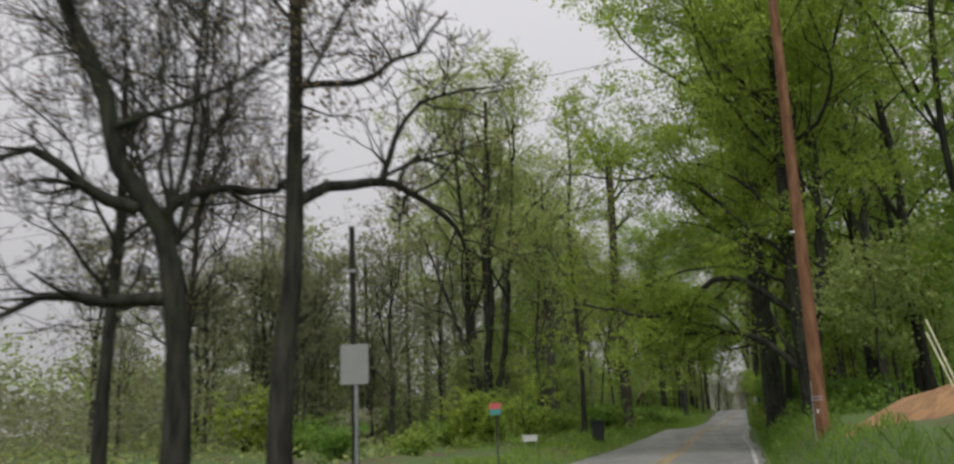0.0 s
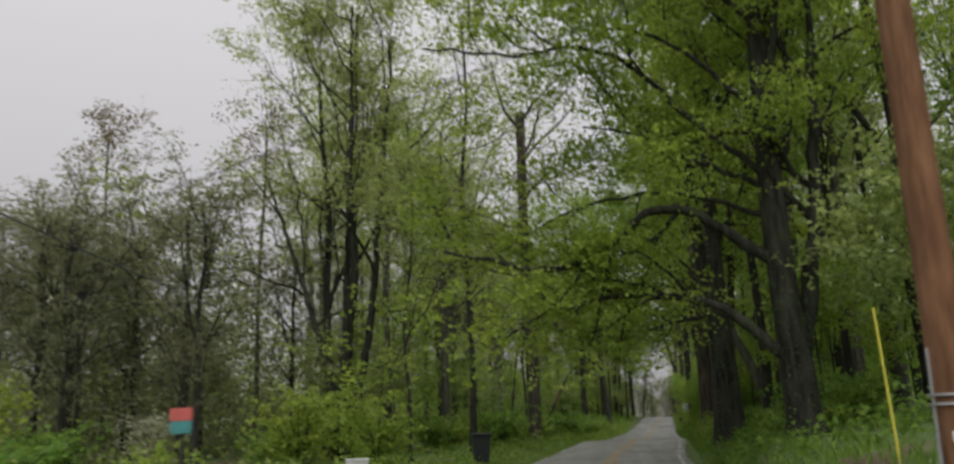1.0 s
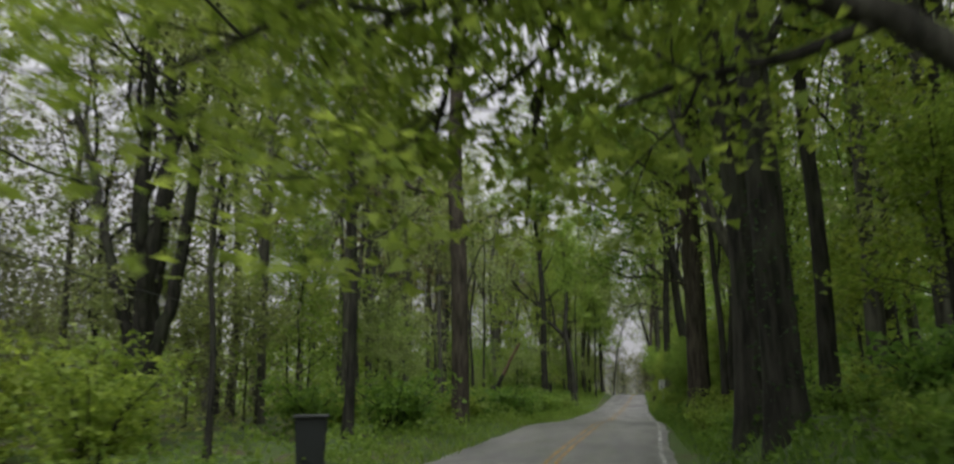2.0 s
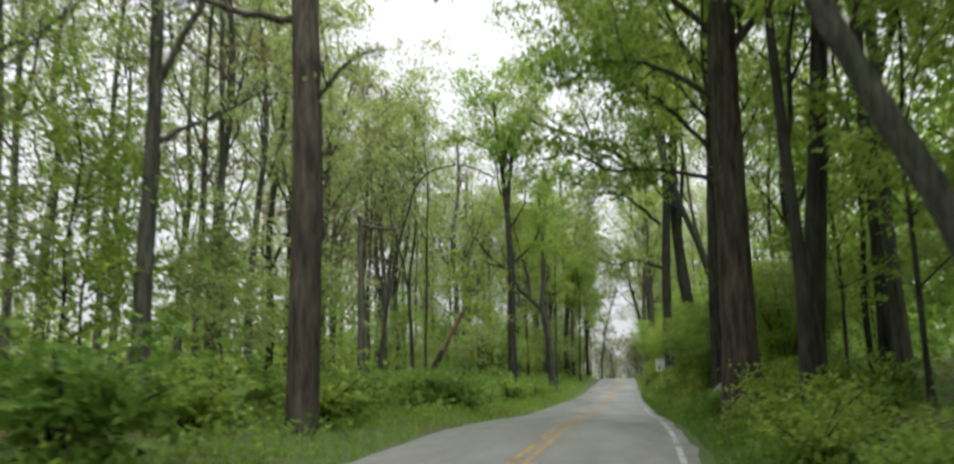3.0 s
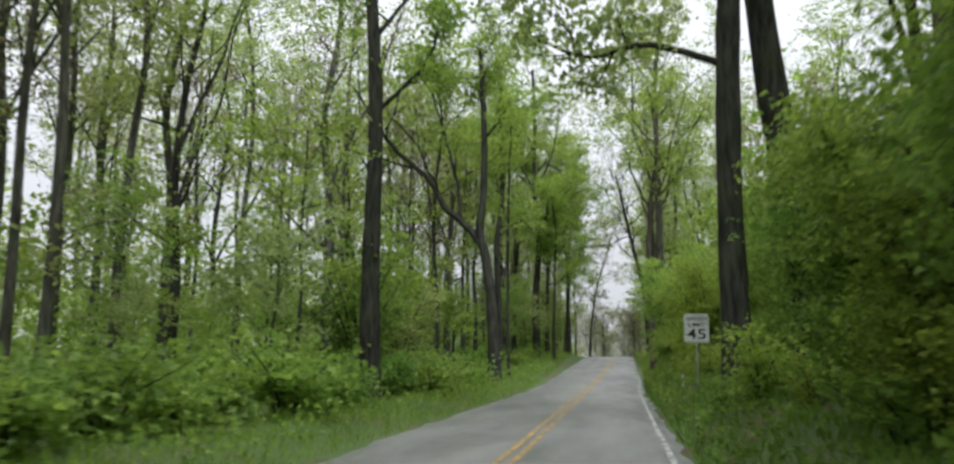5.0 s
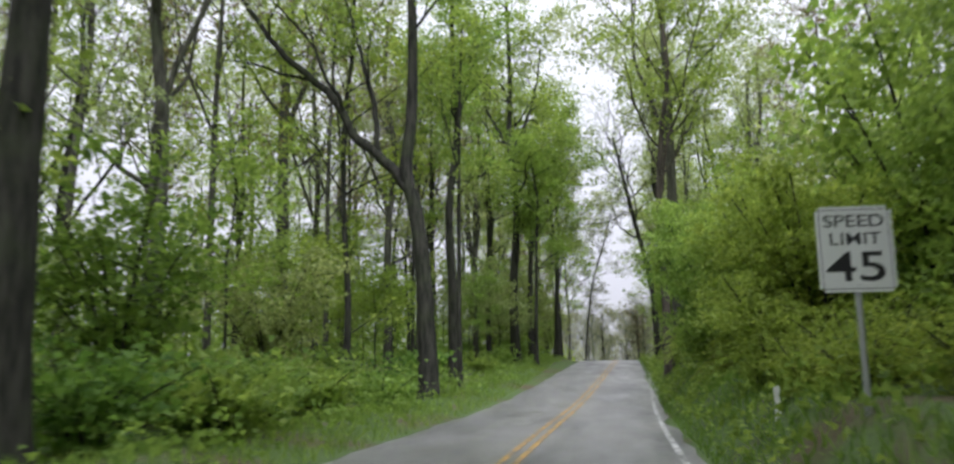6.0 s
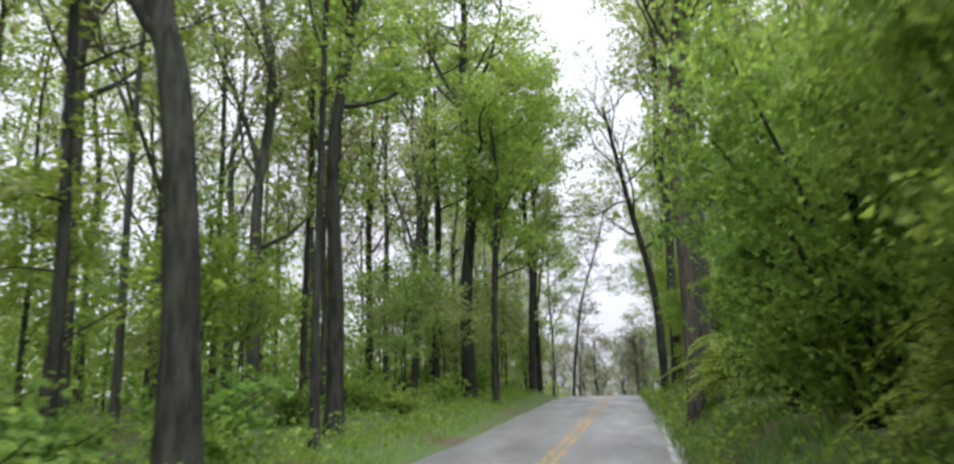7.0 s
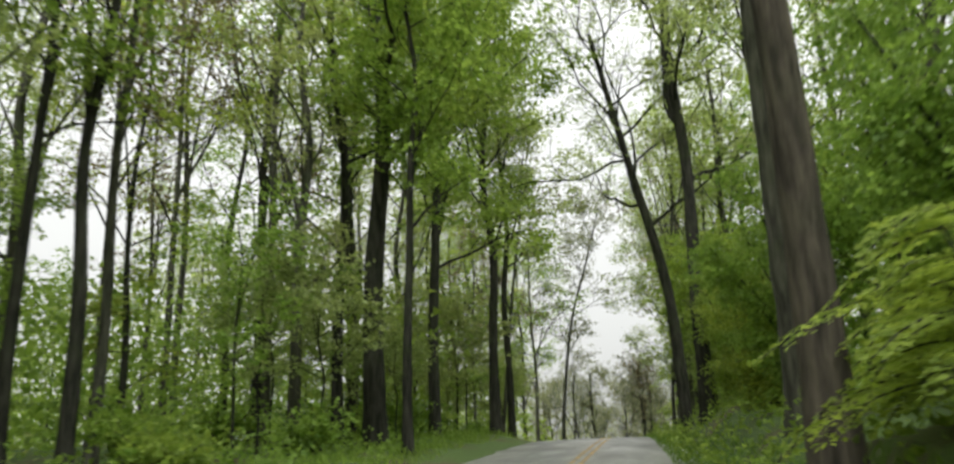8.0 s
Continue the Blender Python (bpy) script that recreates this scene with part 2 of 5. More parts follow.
class Wood:
    """Collects tapered, slightly crooked tubes."""

    def __init__(self):
        self.v, self.f, self.n = [], [], 0

    def tube(self, pts, radii, sides):
        pts, radii = np.asarray(pts, float), np.maximum(np.asarray(radii, float), 0.007)
        d = np.gradient(pts, axis=0)
        d /= np.linalg.norm(d, axis=1)[:, None] + 1e-9
        ref = np.array([1.0, 0.0, 0.0]) if abs(d[:, 2]).mean() > 0.7 else np.array([0.0, 0.0, 1.0])
        a = np.cross(d, ref)
        a /= np.linalg.norm(a, axis=1)[:, None] + 1e-9
        b = np.cross(d, a)
        ang = np.linspace(0, 2 * math.pi, sides, endpoint=False)
        ring = a[:, None, :] * np.cos(ang)[None, :, None] + b[:, None, :] * np.sin(ang)[None, :, None]
        v = pts[:, None, :] + ring * radii[:, None, None]
        k = len(pts)
        i = np.arange(k - 1)[:, None] * sides + np.arange(sides)[None, :]
        j = np.arange(k - 1)[:, None] * sides + (np.arange(sides)[None, :] + 1) % sides
        self.v.append(v.reshape(-1, 3))
        self.f.append(np.stack([i, j, j + sides, i + sides], -1).reshape(-1, 4) + self.n)
        self.n += k * sides

    def mesh(self, name, mat):
        return quad_mesh(name, np.concatenate(self.v), np.concatenate(self.f), mat, True)


def smooth_line(ctrl, step):
    """A rounded line through a few control points."""
    c = np.asarray(ctrl, float)
    seg = np.linalg.norm(np.diff(c, axis=0), axis=1)
    s = np.concatenate([[0], np.cumsum(seg)])
    n = max(3, int(s[-1] / step) + 1)
    u = np.linspace(0, s[-1], n)
    tang = np.gradient(c, s, axis=0)
    k = np.clip(np.searchsorted(s, u, side="right") - 1, 0, len(c) - 2)
    h = (s[k + 1] - s[k])[:, None]
    w = ((u - s[k]) / h[:, 0])[:, None]
    return ((2 * w**3 - 3 * w**2 + 1) * c[k] + (w**3 - 2 * w**2 + w) * h * tang[k]
            + (-2 * w**3 + 3 * w**2) * c[k + 1] + (w**3 - w**2) * h * tang[k + 1])


def leaves(points, count, size, spread, rng, up=0.5, droop=0.0, simple=False, spray=0):
    """Kite-shaped, slightly folded leaves scattered round the given twig points; spray: so many of them together in flat, tilted fans."""
    points = np.asarray(points)
    if spray:
        k = max(1, count // spray)
        mid = points[rng.integers(0, len(points), k)] + rng.normal(0, spread, (k, 3)) * np.array([1, 1, 0.45])
        tilt = rng.normal(0, 0.45, (k, 3)) + np.array([0, 0, 1.0])
        tilt /= np.linalg.norm(tilt, axis=1)[:, None]
        which = rng.integers(0, k, count)
        wide = size * (0.9 + 0.55 * math.sqrt(spray)) * rng.uniform(0.6, 1.3, k)
        off = rng.normal(0, 0.6, (count, 3))
        off -= (off * tilt[which]).sum(1)[:, None] * tilt[which] * 0.85
        p = mid[which] + off * wide[which][:, None]
        p[:, 2] -= droop * 0.5 * (off**2).sum(1) * wide[which]
        nrm = tilt[which] + rng.normal(0, 0.55, (count, 3))
    else:
        p = points[rng.integers(0, len(points), count)] + rng.normal(0, spread, (count, 3)) * np.array([1, 1, 0.45])
        nrm = rng.normal(0, 1, (count, 3)) + np.array([0, 0, up])
    nrm /= np.linalg.norm(nrm, axis=1)[:, None]
    a = np.cross(nrm, rng.normal(0, 1, (count, 3)))
    a[:, 2] -= droop
    a /= np.linalg.norm(a, axis=1)[:, None] + 1e-9
    b = np.cross(nrm, a)
    s = (size * rng.uniform(0.55, 1.35, count))[:, None]
    if simple:
        v = np.stack([p - a * s * 0.5, p + b * s * 0.45 + a * s * 0.3, p - b * s * 0.45 + a * s * 0.4], 1)
        return v.reshape(-1, 3), np.arange(count * 3).reshape(-1, 3)
    v = np.stack([p - a * s * 0.5, p + b * s * 0.42 + nrm * s * 0.08, p + a * s * 0.5, p - b * s * 0.42 + nrm * s * 0.08], 1)
    return v.reshape(-1, 3), np.arange(count * 4).reshape(-1, 4)


def grow(w, p, d, length, r, level, rng, tips, rise=0.25, wander=0.22, kids=(4, 4, 3), sides=(7, 5, 4, 3), coarse=0.7):
    """One limb with its own side branches; fills tips with twig points."""
    n = max(3 if coarse > 1 else 4, int(length / coarse) + 2)
    step = length / (n - 1)
    pts, d = [np.array(p, float)], np.array(d, float) / np.linalg.norm(d)
    for _ in range(n - 1):
        d = d + rng.normal(0, wander, 3) + np.array([0, 0, rise * 0.25])
        d /= np.linalg.norm(d)
        pts.append(pts[-1] + d * step)
    pts = np.array(pts)
    rad = r * np.linspace(1, 0.25, n)
    w.tube(pts, rad, sides[min(level, 3)])
    branch_off(w, pts, rad, length, level, rng, tips, rise, wander, kids, sides, 0.25, coarse)


def branch_off(w, pts, rad, length, level, rng, tips, rise, wander, kids, sides, start=0.25, coarse=0.7):
    n = len(pts)
    if level >= len(kids):
        tips.extend(pts[n // 3:])
        return
    tips.extend(pts[-2:])
    for k in range(kids[level]):
        f = start + (1 - start) * (k + rng.uniform(0.2, 0.9)) / kids[level]
        i = min(n - 2, int(f * (n - 1)))
        ahead = pts[i + 1] - pts[i]
        ahead /= np.linalg.norm(ahead) + 1e-9
        side = rng.normal(0, 1, 3)
        side -= side @ ahead * ahead
        side /= np.linalg.norm(side) + 1e-9
        grow(w, pts[i], ahead * 0.65 + side * 0.85 + np.array([0, 0, 0.15]), length * rng.uniform(0.38, 0.6), rad[i] * 0.55,
             level + 1, rng, tips, rise, wander, kids, sides, coarse)


def trunk_radii(n, d, keep=0.35, flare=0.45):
    u = np.linspace(0, 1, n)
    return d / 2 * ((1 - (1 - keep) * u) * (1 + flare * np.exp(-u * 22)))


def make_tree(name, label, base, d, height, seed, leaf, bark_mat=BARK_DARK, first=6.0, limbs=9, reach=5.0, count=3500, size=0.2,
              spread=0.4, line=None, special=(), kids=(4, 3), group="", rise=0.35, low_twigs=0, wander=0.2, ivy=0, far=False, kite=False, forks=1, spray=9, taper=0.35):
    """A tree: Empty at its foot, trunk with limbs, crown of separate leaves. line and special: control points of trunk and known limbs."""
    rng = np.random.default_rng(seed)
    top = holder(name, *base, label, "tree", group)
    off = np.array(base)
    w, tips = Wood(), []
    if line is None:
        sway = rng.normal(0, height * 0.003, (5, 3)) * np.array([1, 1, 0])
        line = [(0, 0, -0.3)] + [(sway[k][0] * (k + 1), sway[k][1] * (k + 1), height * (k + 1) / 5) for k in range(5)]
    else:
        line = [tuple(np.array(q) - off) for q in line]
        line = [(line[0][0], line[0][1], -0.4)] + line
    sides, coarse = ((4, 3, 3, 3), 1.2) if far else ((6, 4, 3, 3), 0.8)
    pts = smooth_line(line, 1.1 if far else 0.5)
    rad = trunk_radii(len(pts), d, taper)
    rad = rad * (1 + rng.normal(0, 0.03, len(rad)))
    w.tube(pts, rad, 9 if far else 14)
    length_total = pts[-1][2]
    for ctrl, r in special:
        limb = Wood()
        lp = smooth_line([np.array(q) - off for q in ctrl], 0.35)
        lp[1:-1] += rng.normal(0, 0.03, lp[1:-1].shape)
        lr = r * np.linspace(1, 0.3, len(lp))
        limb.tube(lp, lr, 8)
        span = np.linalg.norm(np.diff(lp, axis=0), axis=1).sum()
        own = []
        branch_off(limb, lp, lr, span * 0.75, 0, rng, own, 0.2, 0.25, (6, 4, 2), (6, 5, 4, 3), 0.3)
        child("limb", limb.mesh("limb", bark_mat), top)
        tips.extend(own[::max(2, int(len(own) / (span * 12)))])
    zs = pts[:, 2]
    for k in range(forks if not special else 0):
        i = int(len(pts) * rng.uniform(0.34, 0.6))
        az = rng.uniform(0, 6.283)
        grow(w, pts[i], (math.cos(az), math.sin(az), 2.6), (length_total - zs[i]) * rng.uniform(0.8, 1.0), rad[i] * 0.62, 0, rng, tips, 0.5, 0.1, tuple(kids) if far else (4,) + tuple(kids), sides, coarse)
    for k in range(limbs):
        z = first + (length_total - first) * ((k + rng.uniform(0, 0.8)) / limbs) ** 0.9
        i = min(len(pts) - 2, int(np.searchsorted(zs, z)))
        az = k * 2.4 + rng.uniform(-0.5, 0.5)
        frac = 0.72 + 0.4 * math.sin(math.pi * min(1.0, 0.12 + 0.85 * (z - first) / max(0.1, length_total - first)))
        grow(w, pts[i], (math.cos(az), math.sin(az), rng.uniform(0.5, 1.6)), reach * frac * rng.uniform(0.7, 1.15), rad[i] * 0.42, 0, rng, tips, rise,
             wander, kids, sides, coarse)
    for k in range(low_twigs):
        z = rng.uniform(1.8, first)
        i = min(len(pts) - 2, int(np.searchsorted(zs, z)))
        az = rng.uniform(0, 6.28)
        grow(w, pts[i], (math.cos(az), math.sin(az), 0.3), rng.uniform(1.0, 2.4), 0.025, 1, rng, tips, 0.1, 0.25, kids, sides, coarse)
    tips.extend(pts[-3:])
    child("trunk", w.mesh("trunk", bark_mat), top)
    v, f = leaves(tips, int(count * (1.0 if far or kite else 1.4)), size, spread * 0.62, rng, simple=not kite, spray=spray)
    child("crown", quad_mesh("crown", v, f, leaf), top)
    if ivy:
        z = rng.uniform(0, 1, ivy) ** 1.3 * 3.6
        i = np.clip(np.searchsorted(zs, z), 0, len(pts) - 1)
        az = rng.uniform(0, 6.28, ivy)
        r = rad[i] + rng.uniform(0.02, 0.12, ivy)
        p = np.stack([pts[i, 0] + np.cos(az) * r, pts[i, 1] + np.sin(az) * r, z], 1)
        v, f = leaves(p, ivy, 0.055, 0.02, rng, 0.1)
        child("ivy", quad_mesh("ivy", v, f, LEAF_IVY), top, "dark green ivy climbing the bark")
    return top


def make_shrub(name, label, base, height, width, seed, leaf, count=3500, size=0.12, stems=7, group="", droop=0.0, category="bush", spread=0.2, far=False, spray=10):
    """Several thin stems from one foot, leafy from near the ground to the top."""
    rng = np.random.default_rng(seed)
    top = holder(name, *base, label, category, group)
    tips = []
    for k in range(stems):
        w = Wood()
        az = k * 6.283 / stems + rng.uniform(-0.4, 0.4)
        out = width * rng.uniform(0.3, 0.75)
        h = height * rng.uniform(0.6, 1.0)
        pts = smooth_line([(0.1 * math.cos(az), 0.1 * math.sin(az), -0.15), (out * 0.35 * math.cos(az), out * 0.35 * math.sin(az), h * 0.55),
                           (out * math.cos(az), out * math.sin(az), h)], 0.6)
        rad = 0.035 * np.linspace(1, 0.3, len(pts)) * (0.6 + height / 6)
        w.tube(pts, rad, 4)
        tips.extend(pts[len(pts) // 4:])
        branch_off(w, pts, rad, h * 0.62, 0, rng, tips, -0.05, 0.25, (4,) if far else (5, 2), (3, 3, 3, 3), 0.1, 0.9)
        child("stem", w.mesh("stem", BARK_DARK), top)
    v, f = leaves(tips, count, size, spread, rng, 0.7, droop, simple=far, spray=spray)
    v[:, 2] = np.maximum(v[:, 2], -0.05)
    child("foliage", quad_mesh("foliage", v, f, leaf), top)
    return top


# ---- the ground: a sunken lane with a bank along its right side ----
EDGE_R, EDGE_L = 0.95, -4.35


def soft(a, b, v):
    u = np.clip((v - a) / (b - a), 0, 1)
    return u * u * (3 - 2 * u)


def bend(y):
    """How far the lane swings to the right on its way to the crest."""
    return 1.25 * soft(98, 155, y) - 0.28 * np.exp(-(((y - 43) / 8) ** 2))


def swell(y):
    """The lane passes a low hump, then climbs gently to a crest and falls away behind it."""
    return 0.32 * np.exp(-(((y - 57) / 11) ** 2)) + 1.75 * soft(103, 152, y) - 11.0 * soft(142, 268, y)


def ground_z(x, y):
    x, y = np.asarray(x, float), np.asarray(y, float)
    x = x - bend(y)
    bank = 0.9 - 0.58 * soft(38, 46, y) * soft(80, 69, y)
    right = bank * soft(EDGE_R + 0.15, EDGE_R + 1.25, x) + 0.10 * np.clip(x - 2.2, 0, 14)
    right = right + 0.25 * soft(2.0, 4.5, x) * soft(24, 12, y)
    left = 0.18 * soft(EDGE_L - 0.2, EDGE_L - 1.6, x) + 0.012 * np.clip(-6 - x, 0, 60)
    lumps = 0.10 * np.sin(x * 0.9 + 1.3 * np.sin(y * 0.31)) * np.sin(y * 0.7 + 0.4) + 0.05 * np.sin(x * 2.7 + y * 1.9)
    off = soft(EDGE_R + 0.2, EDGE_R + 1.2, x) + soft(EDGE_L - 0.2, EDGE_L - 1.6, x)
    return right + left + lumps * off - 0.03 * (1 - np.clip(off, 0, 1)) + swell(y)


def sheet(name, xs, ys, lift, mat, label, category):
    gx, gy = np.meshgrid(xs, ys)
    v = np.stack([gx, gy, ground_z(gx, gy) + lift], -1).reshape(-1, 3)
    nx = len(xs)
    i = (np.arange(len(ys) - 1)[:, None] * nx + np.arange(nx - 1)[None, :]).reshape(-1)
    f = np.stack([i, i + 1, i + nx + 1, i + nx], -1)
    return tagged(new(name, quad_mesh(name, v, f, mat, True)), label, category, kind="structure")


XS = np.concatenate([[-900, -500, -260], np.linspace(-140, -20, 31), np.linspace(-18, 12, 76), np.linspace(14, 60, 16), [110, 260, 500, 900]])
YS = np.concatenate([[-500, -250, -120, -60], np.linspace(-30, 180, 221), np.linspace(185, 420, 48), [520, 700, 1200, 2500]])
sheet("ground", XS, YS, 0.0, GROUND, "damp forest floor of leaf litter and low green growth", "ground")


def road_strip(name, x0, x1, y0, y1, lift, mat, label, category, step=2.0, ragged=0.0, seed=0):
    rng = np.random.default_rng(seed)
    ys = np.arange(y0, y1 + step, step)
    xs = np.linspace(x0, x1, 7 if x1 - x0 > 1 else 2)
    gx, gy = np.meshgrid(xs, ys)
    if ragged:
        gx[:, 0] += rng.normal(0, ragged, len(ys))
        gx[:, -1] += rng.normal(0, ragged, len(ys))
    camber = 0.035 * (1 - ((gx - (EDGE_L + EDGE_R) / 2) / 2.65) ** 2)
    v = np.stack([gx + bend(gy), gy, camber + swell(gy) + lift], -1).reshape(-1, 3)
    nx = len(xs)
    i = (np.arange(len(ys) - 1)[:, None] * nx + np.arange(nx - 1)[None, :]).reshape(-1)
    f = np.stack([i, i + 1, i + nx + 1, i + nx], -1)
    return tagged(new(name, quad_mesh(name, v, f, mat, True)), label, category, kind="structure")


road_strip("road", EDGE_L, EDGE_R, -30, 400, 0.0, ROAD, "wet grey asphalt of a narrow country lane", "road", 1.0, 0.05, 3)
road_strip("edge_line", 0.66, 0.76, -30, 380, 0.006, PAINT_WHITE, "worn white edge line painted on the asphalt", "road marking", 1.0)
road_strip("centre_line", -1.80, -1.70, -30, 380, 0.006, PAINT_YELLOW, "worn yellow centre line painted on the asphalt", "road marking", 1.0)
road_strip("centre_line", -1.58, -1.48, -30, 380, 0.006, PAINT_YELLOW, "worn yellow centre line painted on the asphalt", "road marking", 1.0)


def gz(x, y):
    return float(ground_z(x, y))


# ---- known roadside trees ----
SIDE = "roadside trees"


def spot(x, y):
    return (x, y, gz(x, y))


def brush(foot, count, reach, tall, seed):
    """Thin upright stems that burst from one fork."""
    rng = np.random.default_rng(seed)
    out = []
    for k in range(count):
        az, wide, up = k * 2.4 + rng.uniform(-0.4, 0.4), reach * rng.uniform(0.35, 1.0), tall * rng.uniform(0.7, 1.1)
        a = np.array([math.cos(az), math.sin(az), 0.0])
        out.append(([tuple(np.array(foot) + a * wide * u + np.array([0, 0, up * v])) for u, v in ((0, 0), (0.35, 0.12), (0.7, 0.45), (1.0, 1.0))], 0.04))
    return out


make_tree("bare_tree", "gnarled dark tree with bare spreading limbs and sparse buds", spot(-6.4, 9.0), 0.38, 9, 11, LEAF_BUD, BARK_DARK, 4.6, 7, 3.6,
          3200, 0.055, 0.2, line=[(-6.4, 9.0, 0), (-6.4, 8.9, 2.9), (-6.6, 8.8, 4.0), (-7.0, 8.4, 4.8), (-7.2, 8.3, 5.8), (-7.6, 7.9, 7.0), (-8.0, 7.5, 9.2)],
          special=[([(-6.6, 8.8, 4.0), (-6.4, 8.9, 4.3), (-5.9, 9.3, 4.6), (-5.4, 9.6, 4.5), (-5.0, 9.9, 5.1)], 0.09),
                   ([(-6.8, 8.6, 4.2), (-7.2, 8.2, 4.3), (-7.7, 7.7, 4.9), (-8.3, 7.2, 4.5)], 0.10),
                   ([(-6.5, 8.8, 3.0), (-7.2, 8.3, 3.0), (-7.5, 7.9, 3.0), (-8.0, 7.4, 2.6)], 0.10),
                   ([(-6.5, 8.8, 3.8), (-6.4, 9.0, 5.0), (-6.3, 9.1, 6.8), (-6.2, 9.3, 9.0)], 0.05)] + brush((-6.45, 8.9, 3.7), 6, 1.5, 5.0, 3), kids=(7, 6, 4), group=SIDE, wander=0.26, kite=True, spray=0)
make_tree("bare_tree", "slim dark tree with crooked limbs and first small leaves", spot(-5.1, 9.4), 0.35, 10, 12, LEAF_BUD, BARK_DARK, 5.6, 7, 3.2,
          6000, 0.065, 0.2, line=[(-5.1, 9.4, 0), (-5.1, 9.4, 1.7), (-5.0, 9.5, 3.5), (-5.0, 9.5, 4.6), (-5.0, 9.5, 5.9), (-5.0, 9.5, 7.3), (-5.0, 9.4, 9.8)],
          special=[([(-5.05, 9.6, 4.3), (-4.75, 10.3, 4.75), (-4.3, 10.9, 4.88), (-4.3, 11.5, 4.98), (-4.15, 11.9, 4.85), (-3.7, 12.1, 4.55), (-3.75, 13.1, 4.2)], 0.095),
                   ([(-4.3, 10.85, 4.9), (-4.2, 10.95, 5.4), (-3.9, 11.1, 6.0), (-3.3, 11.2, 6.3), (-2.7, 11.3, 6.3)], 0.055),
                   ([(-4.3, 11.5, 4.95), (-4.45, 12.1, 5.5), (-4.45, 13.5, 6.0), (-4.5, 15.2, 6.2)], 0.045),
                   ([(-4.38, 12.0, 4.95), (-4.45, 12.1, 4.75), (-4.6, 12.2, 4.72), (-4.65, 12.3, 4.42)], 0.028),
                   ([(-5.0, 9.5, 6.0), (-4.4, 9.8, 6.0), (-3.6, 10.2, 6.5), (-3.0, 10.4, 7.2)], 0.06)], kids=(7, 6, 4), group=SIDE, wander=0.28, kite=True, spray=0)
make_tree("bare_tree", "small multi-limbed bare tree behind the verge", spot(-11.5, 13.4), 0.32, 9, 13, LEAF_BUD, BARK_DARK, 2.4, 13, 4.6, 1900, 0.08, 0.2,
          kids=(7, 5, 4), group=SIDE, wander=0.26, kite=True, spray=0)
make_tree("bare_tree", "bare spreading tree at the edge of the clearing", spot(-14.5, 20.0), 0.3, 9, 14, LEAF_BUD, BARK_DARK, 2.2, 13, 4.6, 1700, 0.09, 0.2,
          kids=(7, 5, 4), group=SIDE, wander=0.26, kite=True, spray=0)
make_tree("oak_tree", "massive dark oak with limbs arching over the lane", spot(2.65, 27.9), 0.64, 15, 21, LEAF_LIME, BARK_DARK, 5.0, 15,
          7.0, 95000, 0.095, 0.6, line=[(2.65, 27.9, 0.9), (2.6, 27.9, 2.6), (2.55, 27.9, 4.4), (2.55, 27.9, 5.9), (2.7, 28.0, 10), (2.9, 28.1, 15)],
          special=[([(2.5, 27.9, 2.4), (1.9, 27.9, 3.0), (1.2, 27.9, 3.6), (0.3, 27.9, 3.8), (-0.6, 27.9, 3.9), (-1.2, 27.8, 3.8), (-1.7, 27.8, 3.5)], 0.12),
                   ([(0.3, 27.9, 3.8), (0.0, 27.9, 4.0), (-0.7, 27.9, 4.2), (-1.2, 27.9, 4.3)], 0.05),
                   ([(2.5, 27.9, 4.3), (1.6, 27.9, 5.0), (0.9, 27.9, 5.5), (0.2, 27.9, 5.6), (-0.5, 27.9, 5.1), (-1.4, 27.9, 4.6), (-2.1, 27.9, 4.5), (-3.2, 27.9, 4.8),
                     (-4.3, 27.9, 5.1)], 0.13),
                   ([(2.7, 28.0, 2.3), (3.0, 28.0, 3.6), (3.3, 28.0, 5.1), (3.4, 28.0, 5.8), (3.8, 28.1, 10)], 0.2),
                   ([(2.6, 27.9, 6.0), (1.2, 27.6, 7.3), (-0.6, 27.0, 8.9), (-2.6, 27.5, 9.3), (-4.6, 27.6, 9.8)], 0.075),
                   ([(2.6, 27.9, 5.2), (0.6, 28.2, 6.0), (-1.6, 28.6, 5.9), (-3.4, 29.0, 5.2)], 0.06),
                   ([(2.6, 27.9, 7.2), (1.4, 27.6, 8.6), (0.2, 27.4, 9.4), (-1.2, 27.2, 9.8)], 0.07),
                   ([(2.6, 27.9, 5.8), (1.2, 28.4, 6.7), (0.0, 28.8, 7.6), (-1.2, 29.0, 8.0)], 0.07)], kids=(5, 4), group=SIDE, ivy=900, spray=12)
make_tree("tree", "dark straight tree on the bank with ivy and lime leaves", spot(1.95, 35.4), 0.55, 17, 22, LEAF_LIME, BARK_DARK, 5.0, 10, 5.0, 12150, 0.162, 0.45, group=SIDE,
          ivy=500)
make_tree("tree", "dark tree on the bank close to the asphalt", spot(1.75, 37.4), 0.52, 18, 23, LEAF_GREEN, BARK_DARK, 5.0, 10, 4.5, 10800, 0.17, 0.45, group=SIDE)
make_tree("tree", "slim dark tree on the bank", spot(3.3, 39.0), 0.34, 15, 24, LEAF_GREEN, BARK_DARK, 6.0, 8, 4.0, 4050, 0.17, 0.45, group=SIDE)
